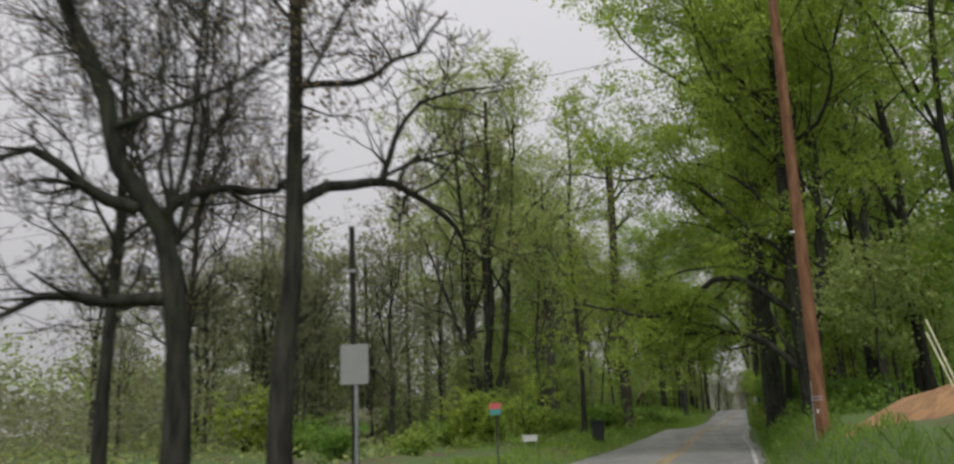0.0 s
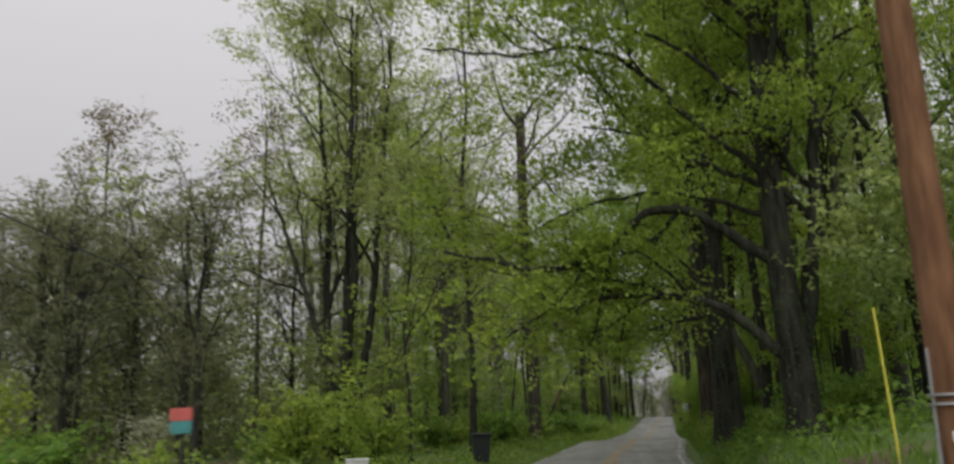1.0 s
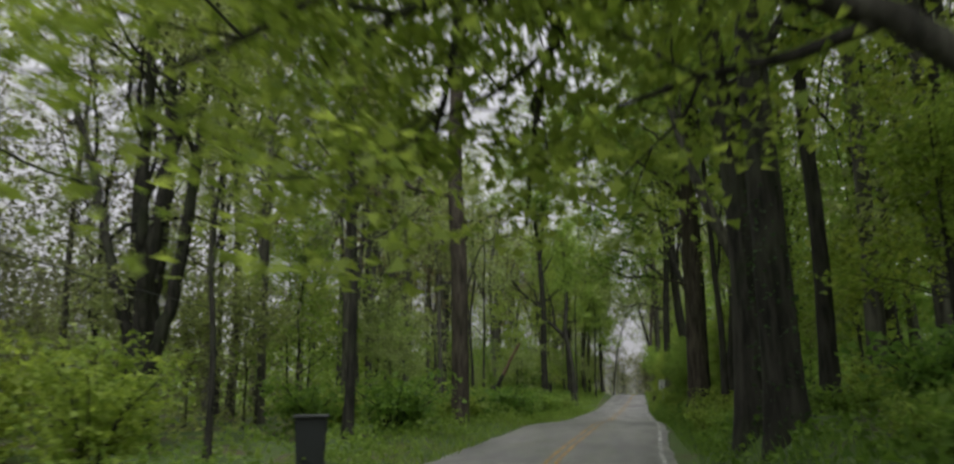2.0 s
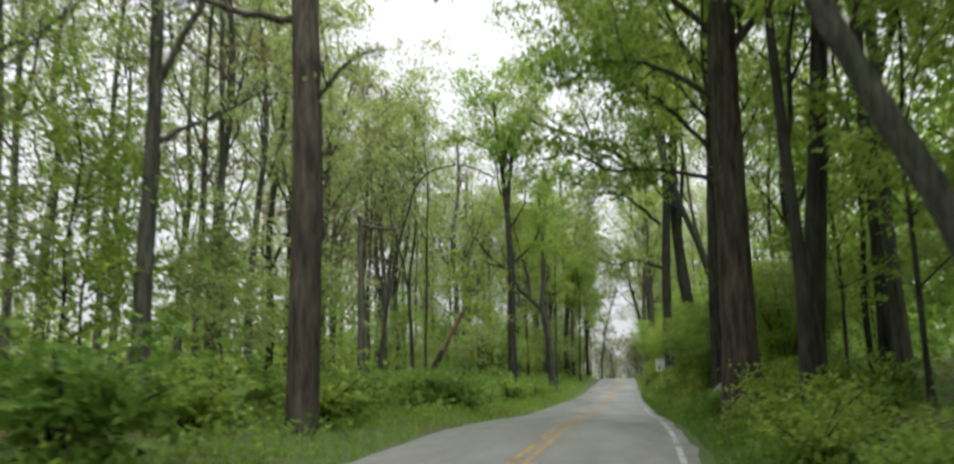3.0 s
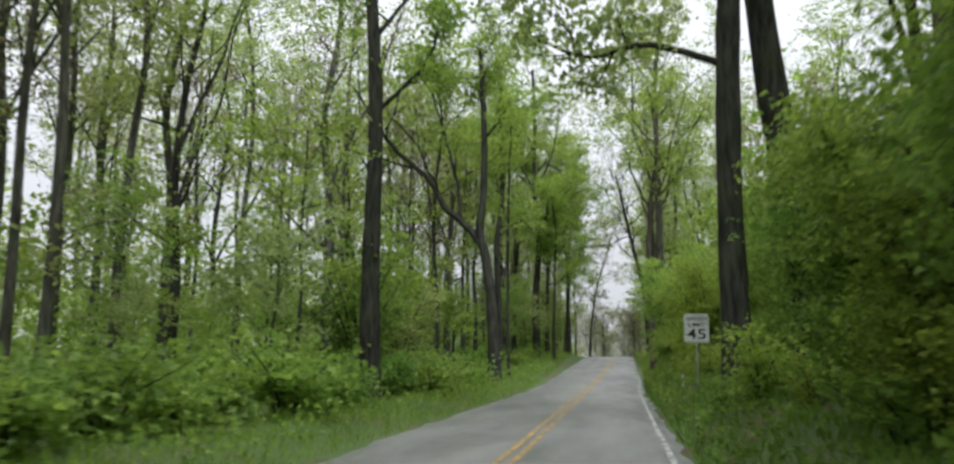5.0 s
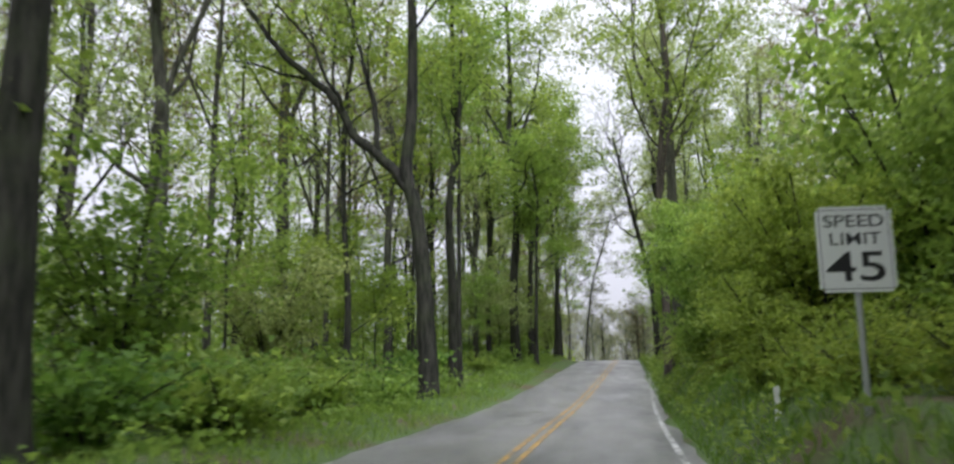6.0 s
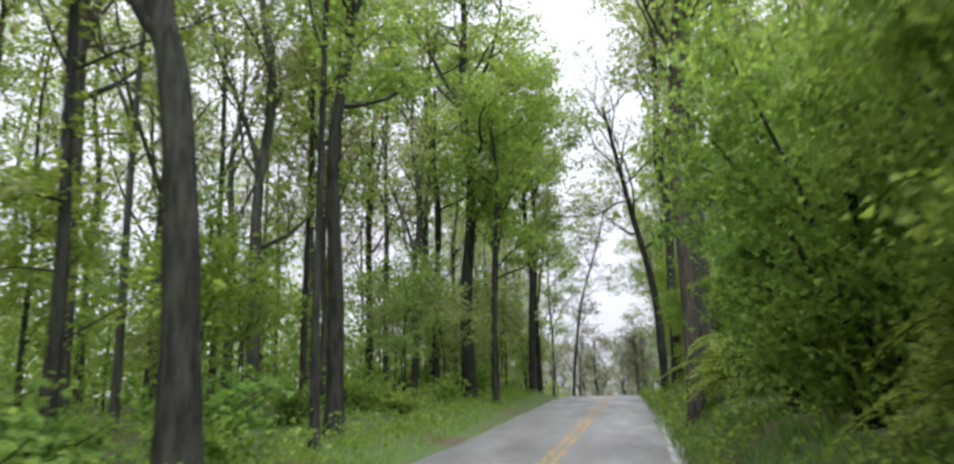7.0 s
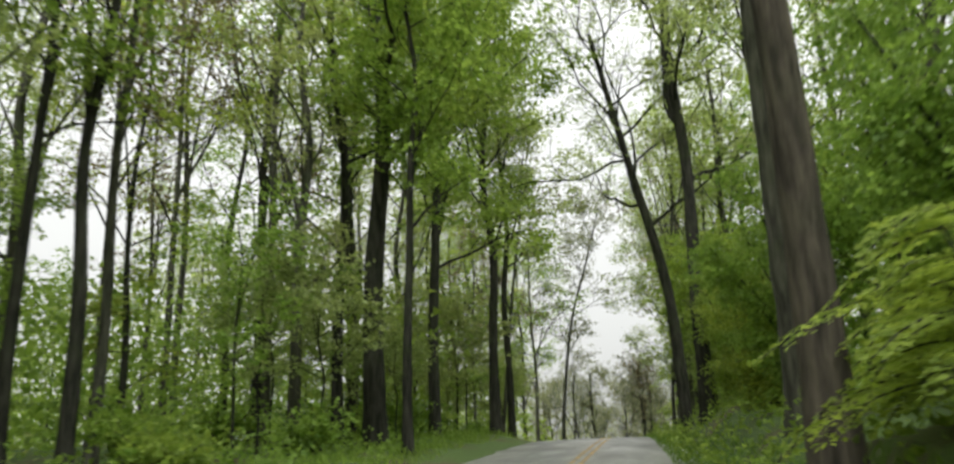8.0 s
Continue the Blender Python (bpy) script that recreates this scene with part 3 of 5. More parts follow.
make_tree("tree", "thin dark tree on the grassy verge", spot(-8.6, 38.9), 0.16, 11, 25, LEAF_OLIVE, BARK_DARK, 5.0, 7, 2.6, 2970, 0.128, 0.45, group=SIDE)
make_tree("tree", "slim dark tree forking above the rubbish bin", spot(-7.7, 44.6), 0.28, 19, 30, LEAF_OLIVE, BARK_DARK, 5.0, 12, 3.0, 3000, 0.12, 0.4, group=SIDE)
make_tree("tree", "broad tree with several stems and sparse olive leaves", spot(-12.0, 41.9), 0.5, 19, 26, LEAF_OLIVE, BARK_DARK, 7.0, 9, 4.5, 22000, 0.12, 0.5, group=SIDE,
          special=[([(-12.0, 41.9, 1.6), (-11.2, 41.7, 4.5), (-10.6, 41.5, 9.5), (-9.8, 41.2, 17.5)], 0.19), ([(-12.0, 41.9, 1.2), (-13.2, 42.1, 4.5), (-14.6, 42.3, 8.5), (-16.2, 42.6, 12.5)], 0.18),
                   ([(-12.0, 41.9, 2.2), (-11.8, 41.0, 5.5), (-11.2, 40.0, 11.0), (-10.8, 39.2, 18.0)], 0.16), ([(-12.0, 41.9, 2.6), (-12.4, 42.9, 6.0), (-12.8, 44.0, 11.0), (-13.4, 45.0, 16.0)], 0.16)])
make_tree("tree", "dark tree with ascending limbs and small olive leaves", spot(-13.6, 43.5), 0.45, 17, 27, LEAF_OLIVE, BARK_DARK, 5.0, 11, 5.5, 6750, 0.145, 0.5, group=SIDE)
make_tree("tree", "grey tree with ascending bare limbs", spot(-11.7, 55.7), 0.5, 18, 28, LEAF_OLIVE, BARK_GREY, 6.0, 10, 5.0, 4725, 0.153, 0.5, group=SIDE)
make_tree("tree", "slim grey tree in the woods", spot(-14.0, 52.5), 0.36, 17, 29, LEAF_GREEN, BARK_GREY, 6.5, 9, 4.0, 4050, 0.153, 0.5, group=SIDE)
make_tree("tree", "tall reddish-brown tree with broken side limbs beside the lane", spot(-6.35, 52.7), 0.66, 18, 31, LEAF_OLIVE, BARK_RED, 11.5, 6, 4.0, 2025, 0.128, 0.35, taper=0.75,
          line=[(-6.35, 52.7, 0), (-6.35, 52.7, 6), (-6.5, 52.7, 10.2), (-6.4, 52.7, 13), (-6.3, 52.7, 18)],
          special=[([(-6.7, 52.7, 9.0), (-8.5, 52.7, 9.5), (-9.3, 52.7, 10.1), (-10.3, 52.7, 11.7)], 0.09),
                   ([(-6.2, 52.7, 7.2), (-5.4, 52.7, 8.0), (-5.0, 52.7, 8.2)], 0.065),
                   ([(-6.6, 52.7, 10.1), (-8.0, 52.7, 10.7), (-8.3, 52.7, 11.8)], 0.085)], group=SIDE)
make_tree("tree", "thick reddish-brown tree on the bank", spot(2.2, 55.6), 0.74, 20, 32, LEAF_GREEN, BARK_RED, 7.0, 10, 5.0, 17000, 0.135, 0.45, group=SIDE, taper=0.6,
          special=[([(2.0, 55.4, 7.5), (0.8, 55.2, 8.3), (-0.4, 55.0, 8.4), (-1.4, 54.8, 7.8)], 0.07),
                   ([(2.0, 55.4, 5.6), (1.0, 55.3, 5.9), (-0.3, 55.3, 6.0), (-1.4, 55.3, 6.6)], 0.06),
                   ([(2.1, 55.4, 9.0), (0.6, 55.0, 10.4), (-1.2, 54.4, 11.2), (-3.0, 54.0, 11.6)], 0.08),
                   ([(2.1, 55.4, 10.4), (1.0, 56.2, 12.2), (-0.4, 57.0, 13.2), (-2.0, 57.6, 13.8)], 0.08)])
make_tree("tree", "dark straight tree on the bank among shrubs", spot(3.2, 53.6), 0.45, 17, 33, LEAF_GREEN, BARK_DARK, 7.0, 8, 4.5, 7425, 0.153, 0.45, group=SIDE,
          line=[(3.2, 53.6, 0.4), (3.24, 53.6, 1.6), (3.46, 53.6, 3.9), (3.83, 53.6, 7.5), (4.2, 53.6, 12), (4.4, 53.6, 17)])
make_tree("leaning_tree", "slim dark tree leaning away from a thicker one", spot(2.85, 52.3), 0.27, 13, 171, LEAF_GREEN, BARK_DARK, 7.5, 8, 3.0, 3000, 0.15, 0.45, group=SIDE,
          line=[(2.84, 52.3, 0.4), (2.87, 52.3, 3.7), (2.79, 52.3, 5.4), (2.7, 52.3, 8.3), (2.5, 52.3, 13)])
make_tree("tree", "slim dark tree beside a thicker one", spot(2.75, 57.6), 0.24, 13, 34, LEAF_GREEN, BARK_DARK, 6.0, 7, 3.0, 2700, 0.153, 0.45, group=SIDE)
make_tree("leaning_tree", "grey tree leaning over the bank towards the lane", spot(4.5, 48.5), 0.46, 15, 35, LEAF_GREEN, BARK_GREY, 8.5, 7, 4.0, 4050, 0.153, 0.45,
          line=[(4.5, 48.5, 1.0), (4.0, 48.5, 3.2), (3.2, 48.5, 5.0), (2.0, 48.5, 8.1), (1.1, 48.7, 12.5), (0.9, 48.9, 15)], group=SIDE)
make_tree("tree", "thick ivy-clad tree on the bank with a grey trunk", spot(2.9, 66.0), 0.56, 20, 36, LEAF_GREEN, BARK_DARK, 8.0, 9, 5.0, 20000, 0.13, 0.45, group=SIDE, ivy=600,
          line=[(2.93, 66.0, 0.4), (2.93, 66.0, 2.0), (2.94, 66.0, 4.0), (3.03, 66.0, 6.8), (3.17, 66.0, 10.0), (3.2, 66.0, 14.0), (3.1, 66.0, 20.0)],
          special=[([(3.15, 66.0, 9.3), (1.2, 65.0, 11.0), (-0.6, 64.6, 12.2), (-2.8, 64.2, 12.6)], 0.09), ([(3.18, 66.0, 11.8), (1.4, 65.8, 14.2), (-0.4, 66.2, 15.6), (-2.6, 66.4, 16.2)], 0.09),
                   ([(3.17, 66.0, 10.3), (2.0, 63.6, 12.6), (1.0, 62.0, 14.0), (-0.6, 60.6, 14.8)], 0.08)])
make_tree("tree", "tall tree with long limbs over the lane, touching a thicker one", spot(2.28, 84.3), 0.56, 23, 41, LEAF_OLIVE, BARK_DARK, 13, 8, 5.0, 12150, 0.17, 0.5, taper=0.6,
          line=[(2.28, 84.3, 0.9), (2.26, 84.3, 4.4), (2.36, 84.3, 7.8), (2.62, 84.3, 12.5), (2.5, 84.3, 16.3), (2.3, 84.3, 23)],
          special=[([(2.1, 84.3, 12.8), (-0.7, 84.3, 14.8), (-3.1, 84.3, 16.0), (-5.3, 84.3, 16.9)], 0.16),
                   ([(2.2, 84.3, 10.1), (0.2, 84.3, 11.9), (-0.8, 84.3, 12.2), (-2.6, 84.3, 10.7)], 0.11),
                   ([(2.2, 84.3, 7.6), (0.7, 84.3, 8.1), (-0.4, 84.3, 7.9), (-1.7, 84.3, 8.4)], 0.09)], group=SIDE)
make_tree("leaning_tree", "thick dark tree leaning against a slimmer neighbour", spot(3.95, 84.85), 0.74, 21, 172, LEAF_GREEN, BARK_DARK, 13, 8, 4.5, 7000, 0.165, 0.5, group=SIDE, taper=0.55,
          line=[(3.95, 84.85, 0.9), (3.7, 84.85, 4.0), (3.31, 84.85, 7.1), (3.1, 84.85, 9.8), (3.05, 84.85, 13.0), (3.4, 84.85, 17.0), (3.8, 84.85, 21.0)])
make_tree("leaning_tree", "dark leaning tree behind the shrubs", spot(5.0, 77.0), 0.45, 16, 42, LEAF_GREEN, BARK_DARK, 11, 6, 3.5, 3375, 0.153, 0.45,
          line=[(5.0, 77.0, 0.9), (4.01, 77.0, 6.0), (3.54, 77.0, 7.7), (2.96, 77.0, 9.2), (2.1, 77.0, 12.0), (1.5, 77.0, 16)], group=SIDE)
make_tree("tree", "grey tree with curved bare limbs deeper in the woods", spot(-19.4, 82.4), 0.5, 17, 71, LEAF_BUD, BARK_DARK, 8.0, 8, 5.0, 2600, 0.14, 0.5, group=SIDE,
          special=[([(-19.2, 82.4, 8.2), (-18.0, 82.8, 9.2), (-16.9, 83.2, 10.4), (-16.7, 83.2, 12.4)], 0.09)])
make_tree("tree", "slim straight tree with sparse leaves", spot(-11.1, 79.3), 0.24, 16, 72, LEAF_OLIVE, BARK_DARK, 7.5, 7, 3.4, 2600, 0.16, 0.5, group=SIDE)
make_tree("tree", "slim straight tree with sparse leaves", spot(-10.15, 78.4), 0.18, 14, 73, LEAF_OLIVE, BARK_DARK, 7.0, 7, 3.0, 2000, 0.16, 0.5, group=SIDE)
make_tree("tree", "tall dark tree with an open forked crown", spot(-7.3, 91.1), 0.64, 22, 43, LEAF_GREEN, BARK_DARK, 11, 9, 4.5, 11475, 0.17, 0.5,
          line=[(-7.4, 91.1, 0), (-7.45, 91.1, 4), (-7.4, 91.1, 9.4), (-7.6, 91.1, 12.9), (-8.4, 91.1, 20.7)],
          special=[([(-7.6, 91.1, 12.9), (-7.2, 91.1, 16.3), (-6.7, 91.1, 20.1)], 0.16), ([(-7.3, 91.1, 9.2), (-5.7, 91.1, 10.8), (-5.3, 91.1, 12.2)], 0.08)], group=SIDE)
make_tree("tree", "forked tree with one limb sweeping sideways", spot(-6.35, 108.7), 0.64, 18, 51, LEAF_GREEN, BARK_DARK, 12, 6, 3.5, 10125, 0.135, 0.45,
          line=[(-6.35, 108.7, 0), (-6.4, 108.7, 2.2), (-6.6, 108.7, 5.2), (-6.85, 108.7, 6.9), (-7.1, 108.7, 7.8), (-6.95, 108.7, 9.6), (-6.9, 108.7, 14.0), (-7.1, 108.7, 18)],
          special=[([(-6.9, 108.7, 7.1), (-7.6, 108.7, 8.1), (-8.8, 108.7, 9.2), (-9.9, 108.7, 10.9), (-11.9, 108.7, 12.8), (-14.2, 108.7, 16.3)], 0.2),
                   ([(-8.1, 108.7, 8.7), (-8.3, 108.7, 10.4), (-8.9, 108.7, 12.8), (-9.8, 108.7, 15.9)], 0.12)], group=SIDE)
make_tree("tree", "slim straight dark tree", spot(-6.4, 114.3), 0.22, 15, 52, LEAF_GREEN, BARK_DARK, 7.0, 7, 2.6, 2970, 0.145, 0.45, group=SIDE)
make_tree("tree", "straight dark tree among saplings", spot(-7.65, 119.0), 0.5, 20, 53, LEAF_GREEN, BARK_DARK, 9.0, 9, 4.0, 8100, 0.162, 0.45, group=SIDE)
make_tree("tree", "thick grey tree deeper in the woods", spot(-15.9, 118.7), 0.75, 22, 59, LEAF_OLIVE, BARK_GREY, 9.0, 9, 5.0, 4050, 0.17, 0.5, group=SIDE)
make_tree("tree", "tall tree with a high vase-shaped fork", spot(-6.9, 135.5), 0.65, 25, 54, LEAF_GREEN, BARK_DARK, 7.0, 13, 5.5, 12000, 0.165, 0.5,
          special=[([(-6.9, 135.5, 15.5), (-9.0, 135.5, 19.5), (-10.6, 135.5, 22.5)], 0.13), ([(-6.9, 135.5, 15.5), (-5.4, 135.5, 19.0), (-4.7, 135.5, 23.0)], 0.13)], group=SIDE)
make_tree("tree", "slim dark tree near the lane", spot(-5.3, 133.0), 0.28, 13, 55, LEAF_GREEN, BARK_DARK, 5.0, 10, 3.6, 8100, 0.162, 0.45, group=SIDE)
make_tree("tree", "dark tree with a leafy crown near the lane", spot(-6.6, 142.0), 0.45, 18, 56, LEAF_GREEN, BARK_DARK, 6.0, 11, 4.6, 12150, 0.178, 0.5, group=SIDE)
make_tree("tree", "dark tree leaning gently over the lane", spot(-5.0, 146.0), 0.45, 19, 57, LEAF_GREEN, BARK_DARK, 7.0, 11, 4.8, 10800, 0.178, 0.5, group=SIDE)
make_tree("tree", "slim dark tree near the far bend", spot(-5.3, 153.5), 0.4, 18, 58, LEAF_OLIVE, BARK_DARK, 8.0, 11, 4.6, 9450, 0.178, 0.5, group=SIDE)
make_tree("tree", "slim dark tree in the woods by the lane", spot(-10.6, 127.0), 0.33, 17, 66, LEAF_GREEN, BARK_DARK, 6.0, 8, 3.5, 3510, 0.17, 0.5, group=SIDE)
make_tree("tree", "slim dark tree in the woods by the lane", spot(-11.4, 126.2), 0.28, 16, 67, LEAF_GREEN, BARK_DARK, 6.0, 8, 3.5, 3105, 0.17, 0.5, group=SIDE)
make_tree("tree", "dark forked tree deeper in the woods", spot(-14.3, 143.3), 0.5, 19, 68, LEAF_GREEN, BARK_DARK, 7.0, 9, 4.0, 4050, 0.17, 0.5, group=SIDE)
make_tree("tree", "reddish-brown tree close to the asphalt", spot(2.0, 120.4), 0.45, 18, 61, LEAF_GREEN, BARK_RED, 7.5, 9, 4.5, 8100, 0.153, 0.45, group=SIDE)
make_tree("tree", "thick tall tree standing behind the shrubs", spot(2.9, 125.2), 0.66, 24, 62, LEAF_OLIVE, BARK_GREY, 9.0, 12, 5.5, 12150, 0.17, 0.5, group=SIDE)
make_tree("leaning_tree", "pale budding tree leaning over the far lane", spot(2.6, 145.3), 0.55, 21, 63, LEAF_OLIVE, BARK_DARK, 8.0, 15, 6.0, 4500, 0.11, 0.45,
          line=[(2.6, 145.3, 0.9), (2.3, 145.3, 7.3), (1.1, 145.3, 13.1), (-0.1, 145.3, 19.0)], group=SIDE)
make_tree("tree", "tall dark tree beside the far lane", spot(3.0, 141), 0.55, 22, 64, LEAF_OLIVE, BARK_DARK, 8.0, 12, 5.0, 10800, 0.178, 0.5, group=SIDE)
make_tree("tree", "lone thin tree bending over against the bright sky", spot(-3.9, 169), 0.26, 18, 65, LEAF_DULL, BARK_DARK, 6.0, 14, 3.8, 6500, 0.14, 0.45, group=SIDE, forks=0,
          line=[(-3.9, 169, 0.6), (-3.5, 169, 5.8), (-2.6, 169.4, 11.0), (-1.75, 169.4, 13.6), (-0.5, 169.4, 18.0)])
make_tree("tree", "slim grey tree with one limb arching over the lane", spot(-5.5, 168), 0.28, 14, 169, LEAF_GREEN, BARK_GREY, 5.0, 10, 2.6, 4200, 0.14, 0.4, group=SIDE,
          special=[([(-5.4, 168, 7.4), (-4.5, 168, 9.2), (-2.9, 168, 10.8), (-1.9, 168, 11.0)], 0.06), ([(-5.5, 168, 5.2), (-6.1, 168, 6.6), (-6.7, 168, 8.4)], 0.06)])
make_tree("tree", "olive-leaved tree with low sprays behind the crest", spot(3.7, 171), 0.28, 16, 170, LEAF_OLIVE, BARK_DARK, 4.0, 15, 4.0, 10500, 0.15, 0.45, group=SIDE, rise=0.1)
make_tree("tree", "thin young tree with few leaves behind the crest", spot(-3.3, 176), 0.12, 9, 165, LEAF_DULL, BARK_DARK, 3.0, 8, 2.2, 700, 0.12, 0.3, group=SIDE, forks=0)
make_tree("tree", "thin brownish young tree behind the crest", spot(1.6, 171), 0.11, 6.5, 166, LEAF_BUD, BARK_DARK, 2.0, 8, 1.8, 900, 0.12, 0.3, group=SIDE, forks=0)
make_tree("tree", "twin grey tree deeper in the woods", spot(-27.2, 71.6), 0.62, 20, 167, LEAF_OLIVE, BARK_GREY, 8.0, 9, 5.0, 5000, 0.16, 0.5, group=SIDE)
make_tree("tree", "grey tree forking high, deeper in the woods", spot(-23.9, 81.8), 0.5, 20, 168, LEAF_OLIVE, BARK_GREY, 8.0, 9, 5.0, 5000, 0.16, 0.5, group=SIDE)

# arched dead stem, broken snag, fallen branch
w_arch = Wood()
rng0 = np.random.default_rng(5)
pts = smooth_line([(0, 0, -0.2), (0.45, 0, 3.0), (0.8, 0, 5.6), (1.6, 0, 9.0), (2.4, 0, 11.0), (4.4, 0, 11.5), (5.9, 0, 10.8)], 0.4)
w_arch.tube(pts, 0.11 * np.linspace(1, 0.25, len(pts)), 8)
branch_off(w_arch, pts, 0.11 * np.linspace(1, 0.25, len(pts)), 3.5, 0, rng0, [], 0.1, 0.25, (7, 3), (4, 3, 3, 3), 0.4)
arch = tagged(new("dead_tree", w_arch.mesh("dead_tree", BARK_DARK)), "thin bare dead tree arching over in a bow", "dead tree")
arch.location = (-11.9, 75.0, gz(-11.9, 75.0))
w_snag = Wood()
pts = smooth_line([(0, 0, -0.2), (0.0, 0, 4.2), (-0.1, 0, 8.9)], 0.5)
w_snag.tube(pts, 0.17 * np.linspace(1, 0.75, len(pts)), 9)
w_snag.tube(smooth_line([(-0.1, 0, 8.5), (0.8, 0, 8.3), (1.7, 0, 8.2)], 0.4), [0.1, 0.09, 0.08, 0.07, 0.06, 0.05][:len(smooth_line([(-0.1, 0, 8.5), (0.8, 0, 8.3), (1.7, 0, 8.2)], 0.4))], 7)
snag = tagged(new("dead_tree", w_snag.mesh("dead_tree", BARK_GREY)), "grey broken-topped dead trunk with one stub", "dead tree")
snag.location = (-12.2, 74.0, gz(-12.2, 74.0))


def broken_trunk():
    top = holder("broken_trunk", -9.0, 71.5, gz(-9.0, 71.5), "leaning broken trunk with raw orange wood at its top", "dead tree")
    w = Wood()
    a = smooth_line([(0, 0, -0.2), (0.6, 0, 1.3), (1.25, 0, 2.55)], 0.3)
    w.tube(a, np.linspace(0.15, 0.125, len(a)), 10)
    child("stump", w.mesh("stump", BARK_DARK), top)
    w = Wood()
    b = smooth_line([(1.24, 0, 2.5), (1.7, 0, 3.4), (2.28, 0, 4.4)], 0.25)
    w.tube(b, np.linspace(0.12, 0.075, len(b)) * (1 + 0.15 * np.sin(np.arange(len(b)) * 2.1)), 8)
    child("raw_wood", w.mesh("raw_wood", WOOD_BROKEN), top, "splintered orange-brown wood")


broken_trunk()
w_fall = Wood()
pts = smooth_line([(0, 0, 0.1), (0.7, 0, 0.85), (1.3, 0.1, 1.3), (2.2, 0.1, 1.25), (3.0, 0.2, 0.9)], 0.3)
w_fall.tube(pts, 0.11 * np.linspace(1, 0.35, len(pts)), 8)
branch_off(w_fall, pts, 0.11 * np.linspace(1, 0.35, len(pts)), 2.0, 0, rng0, [], -0.1, 0.3, (6, 3), (4, 3, 3, 3), 0.2)
fallen = tagged(new("fallen_branch", w_fall.mesh("fallen_branch", BARK_DARK)), "dark fallen branch propped among the shrubs", "branch")
fallen.matrix_basis = pose(-8.0, 74.4, gz(-8.0, 74.4)) @ Matrix.Scale(0.6, 4)


# ---- forest behind: a few trees and saplings, copied ----
KEY = [tuple(o.location[:2]) for o in bpy.data.objects if o.type == "EMPTY"]


def scatter(protos, n, x0, x1, y0, y1, gap, scale, keep=None):
    """Copies of the prototypes on free ground of a rectangle."""
    placer = np.random.default_rng(int(abs(x0) * 70 + abs(x1) * 11 + y0 * 13 + y1 + n))
    done, tries = 0, 0
    while done < n and tries < n * 30:
        tries += 1
        x, y = placer.uniform(x0, x1), placer.uniform(y0, y1)
        if any((x - a) ** 2 + (y - b) ** 2 < gap * gap for a, b in KEY) or (keep and not keep(x, y)):
            continue
        KEY.append((x, y))
        s, pick, turn = placer.uniform(*scale), protos[int(placer.integers(0, len(protos)))], placer.uniform(0, 360)
        done += 1
        if (-10.5 < x < -4 and 112 < y < 128 and 1.1 <= scale[1] < 1.22) or (-13.5 < x < -4 and 62 < y < 84 and scale[1] < 1.22) or (-11.5 < x < -4 and 94 < y < 108 and scale[1] < 1.22) or (1.7 < x < 3.6 and 57 < y < 67.5) or (4.4 < x < 5.6 and 69.5 < y < 72):
            continue  # a small open glade beside the lane
        copy_thing(pick, pose(x, y, gz(x, y) - 0.05, 0, 0, turn) @ Matrix.Scale(s, 4))


def beside_wedge(x, y):
    """Keeps a thin slanting opening in the canopy of the left-hand woods, and an open patch beside the lane."""
    return not (46 < y < 62 and -16 < x < -7) and not (60 < y < 150 and -0.30 * (y - 45) - 1 < x < -0.22 * (y - 45) - 1)


WOODS = "trees of the woods"
FOREST = [
    make_tree("tree", "tall slender woodland tree with thin spring foliage", spot(-14, 63.4), 0.36, 19, 101, LEAF_OLIVE, BARK_GREY, 7, 9, 4.6, 6200, 0.15, 0.55, group=WOODS, low_twigs=3, kids=(3, 2), far=True),
    make_tree("tree", "tall woodland tree with fresh green leaves", spot(-16.5, 95.4), 0.42, 20, 102, LEAF_GREEN, BARK_DARK, 6, 10, 4.8, 7600, 0.15, 0.55, group=WOODS, low_twigs=4, kids=(3, 2), far=True),
    make_tree("tree", "slim dark woodland tree with lime leaves", spot(-17, 54.7), 0.26, 16, 103, LEAF_LIME, BARK_DARK, 5, 9, 4.0, 6600, 0.145, 0.5, group=WOODS, low_twigs=5, kids=(3, 2), far=True),
    make_tree("tree", "woodland tree forking low with sparse olive leaves", spot(-22, 74.9), 0.45, 18, 104, LEAF_OLIVE, BARK_GREY, 4.5, 10, 4.8, 6200, 0.15, 0.55, group=WOODS, kids=(3, 2), far=True),
    make_tree("tree", "slender woodland tree nearly bare of leaves", spot(-19, 86.4), 0.3, 18, 105, LEAF_BUD, BARK_GREY, 7, 9, 4.0, 2400, 0.16, 0.45, group=WOODS, kids=(4, 3), far=True),
]
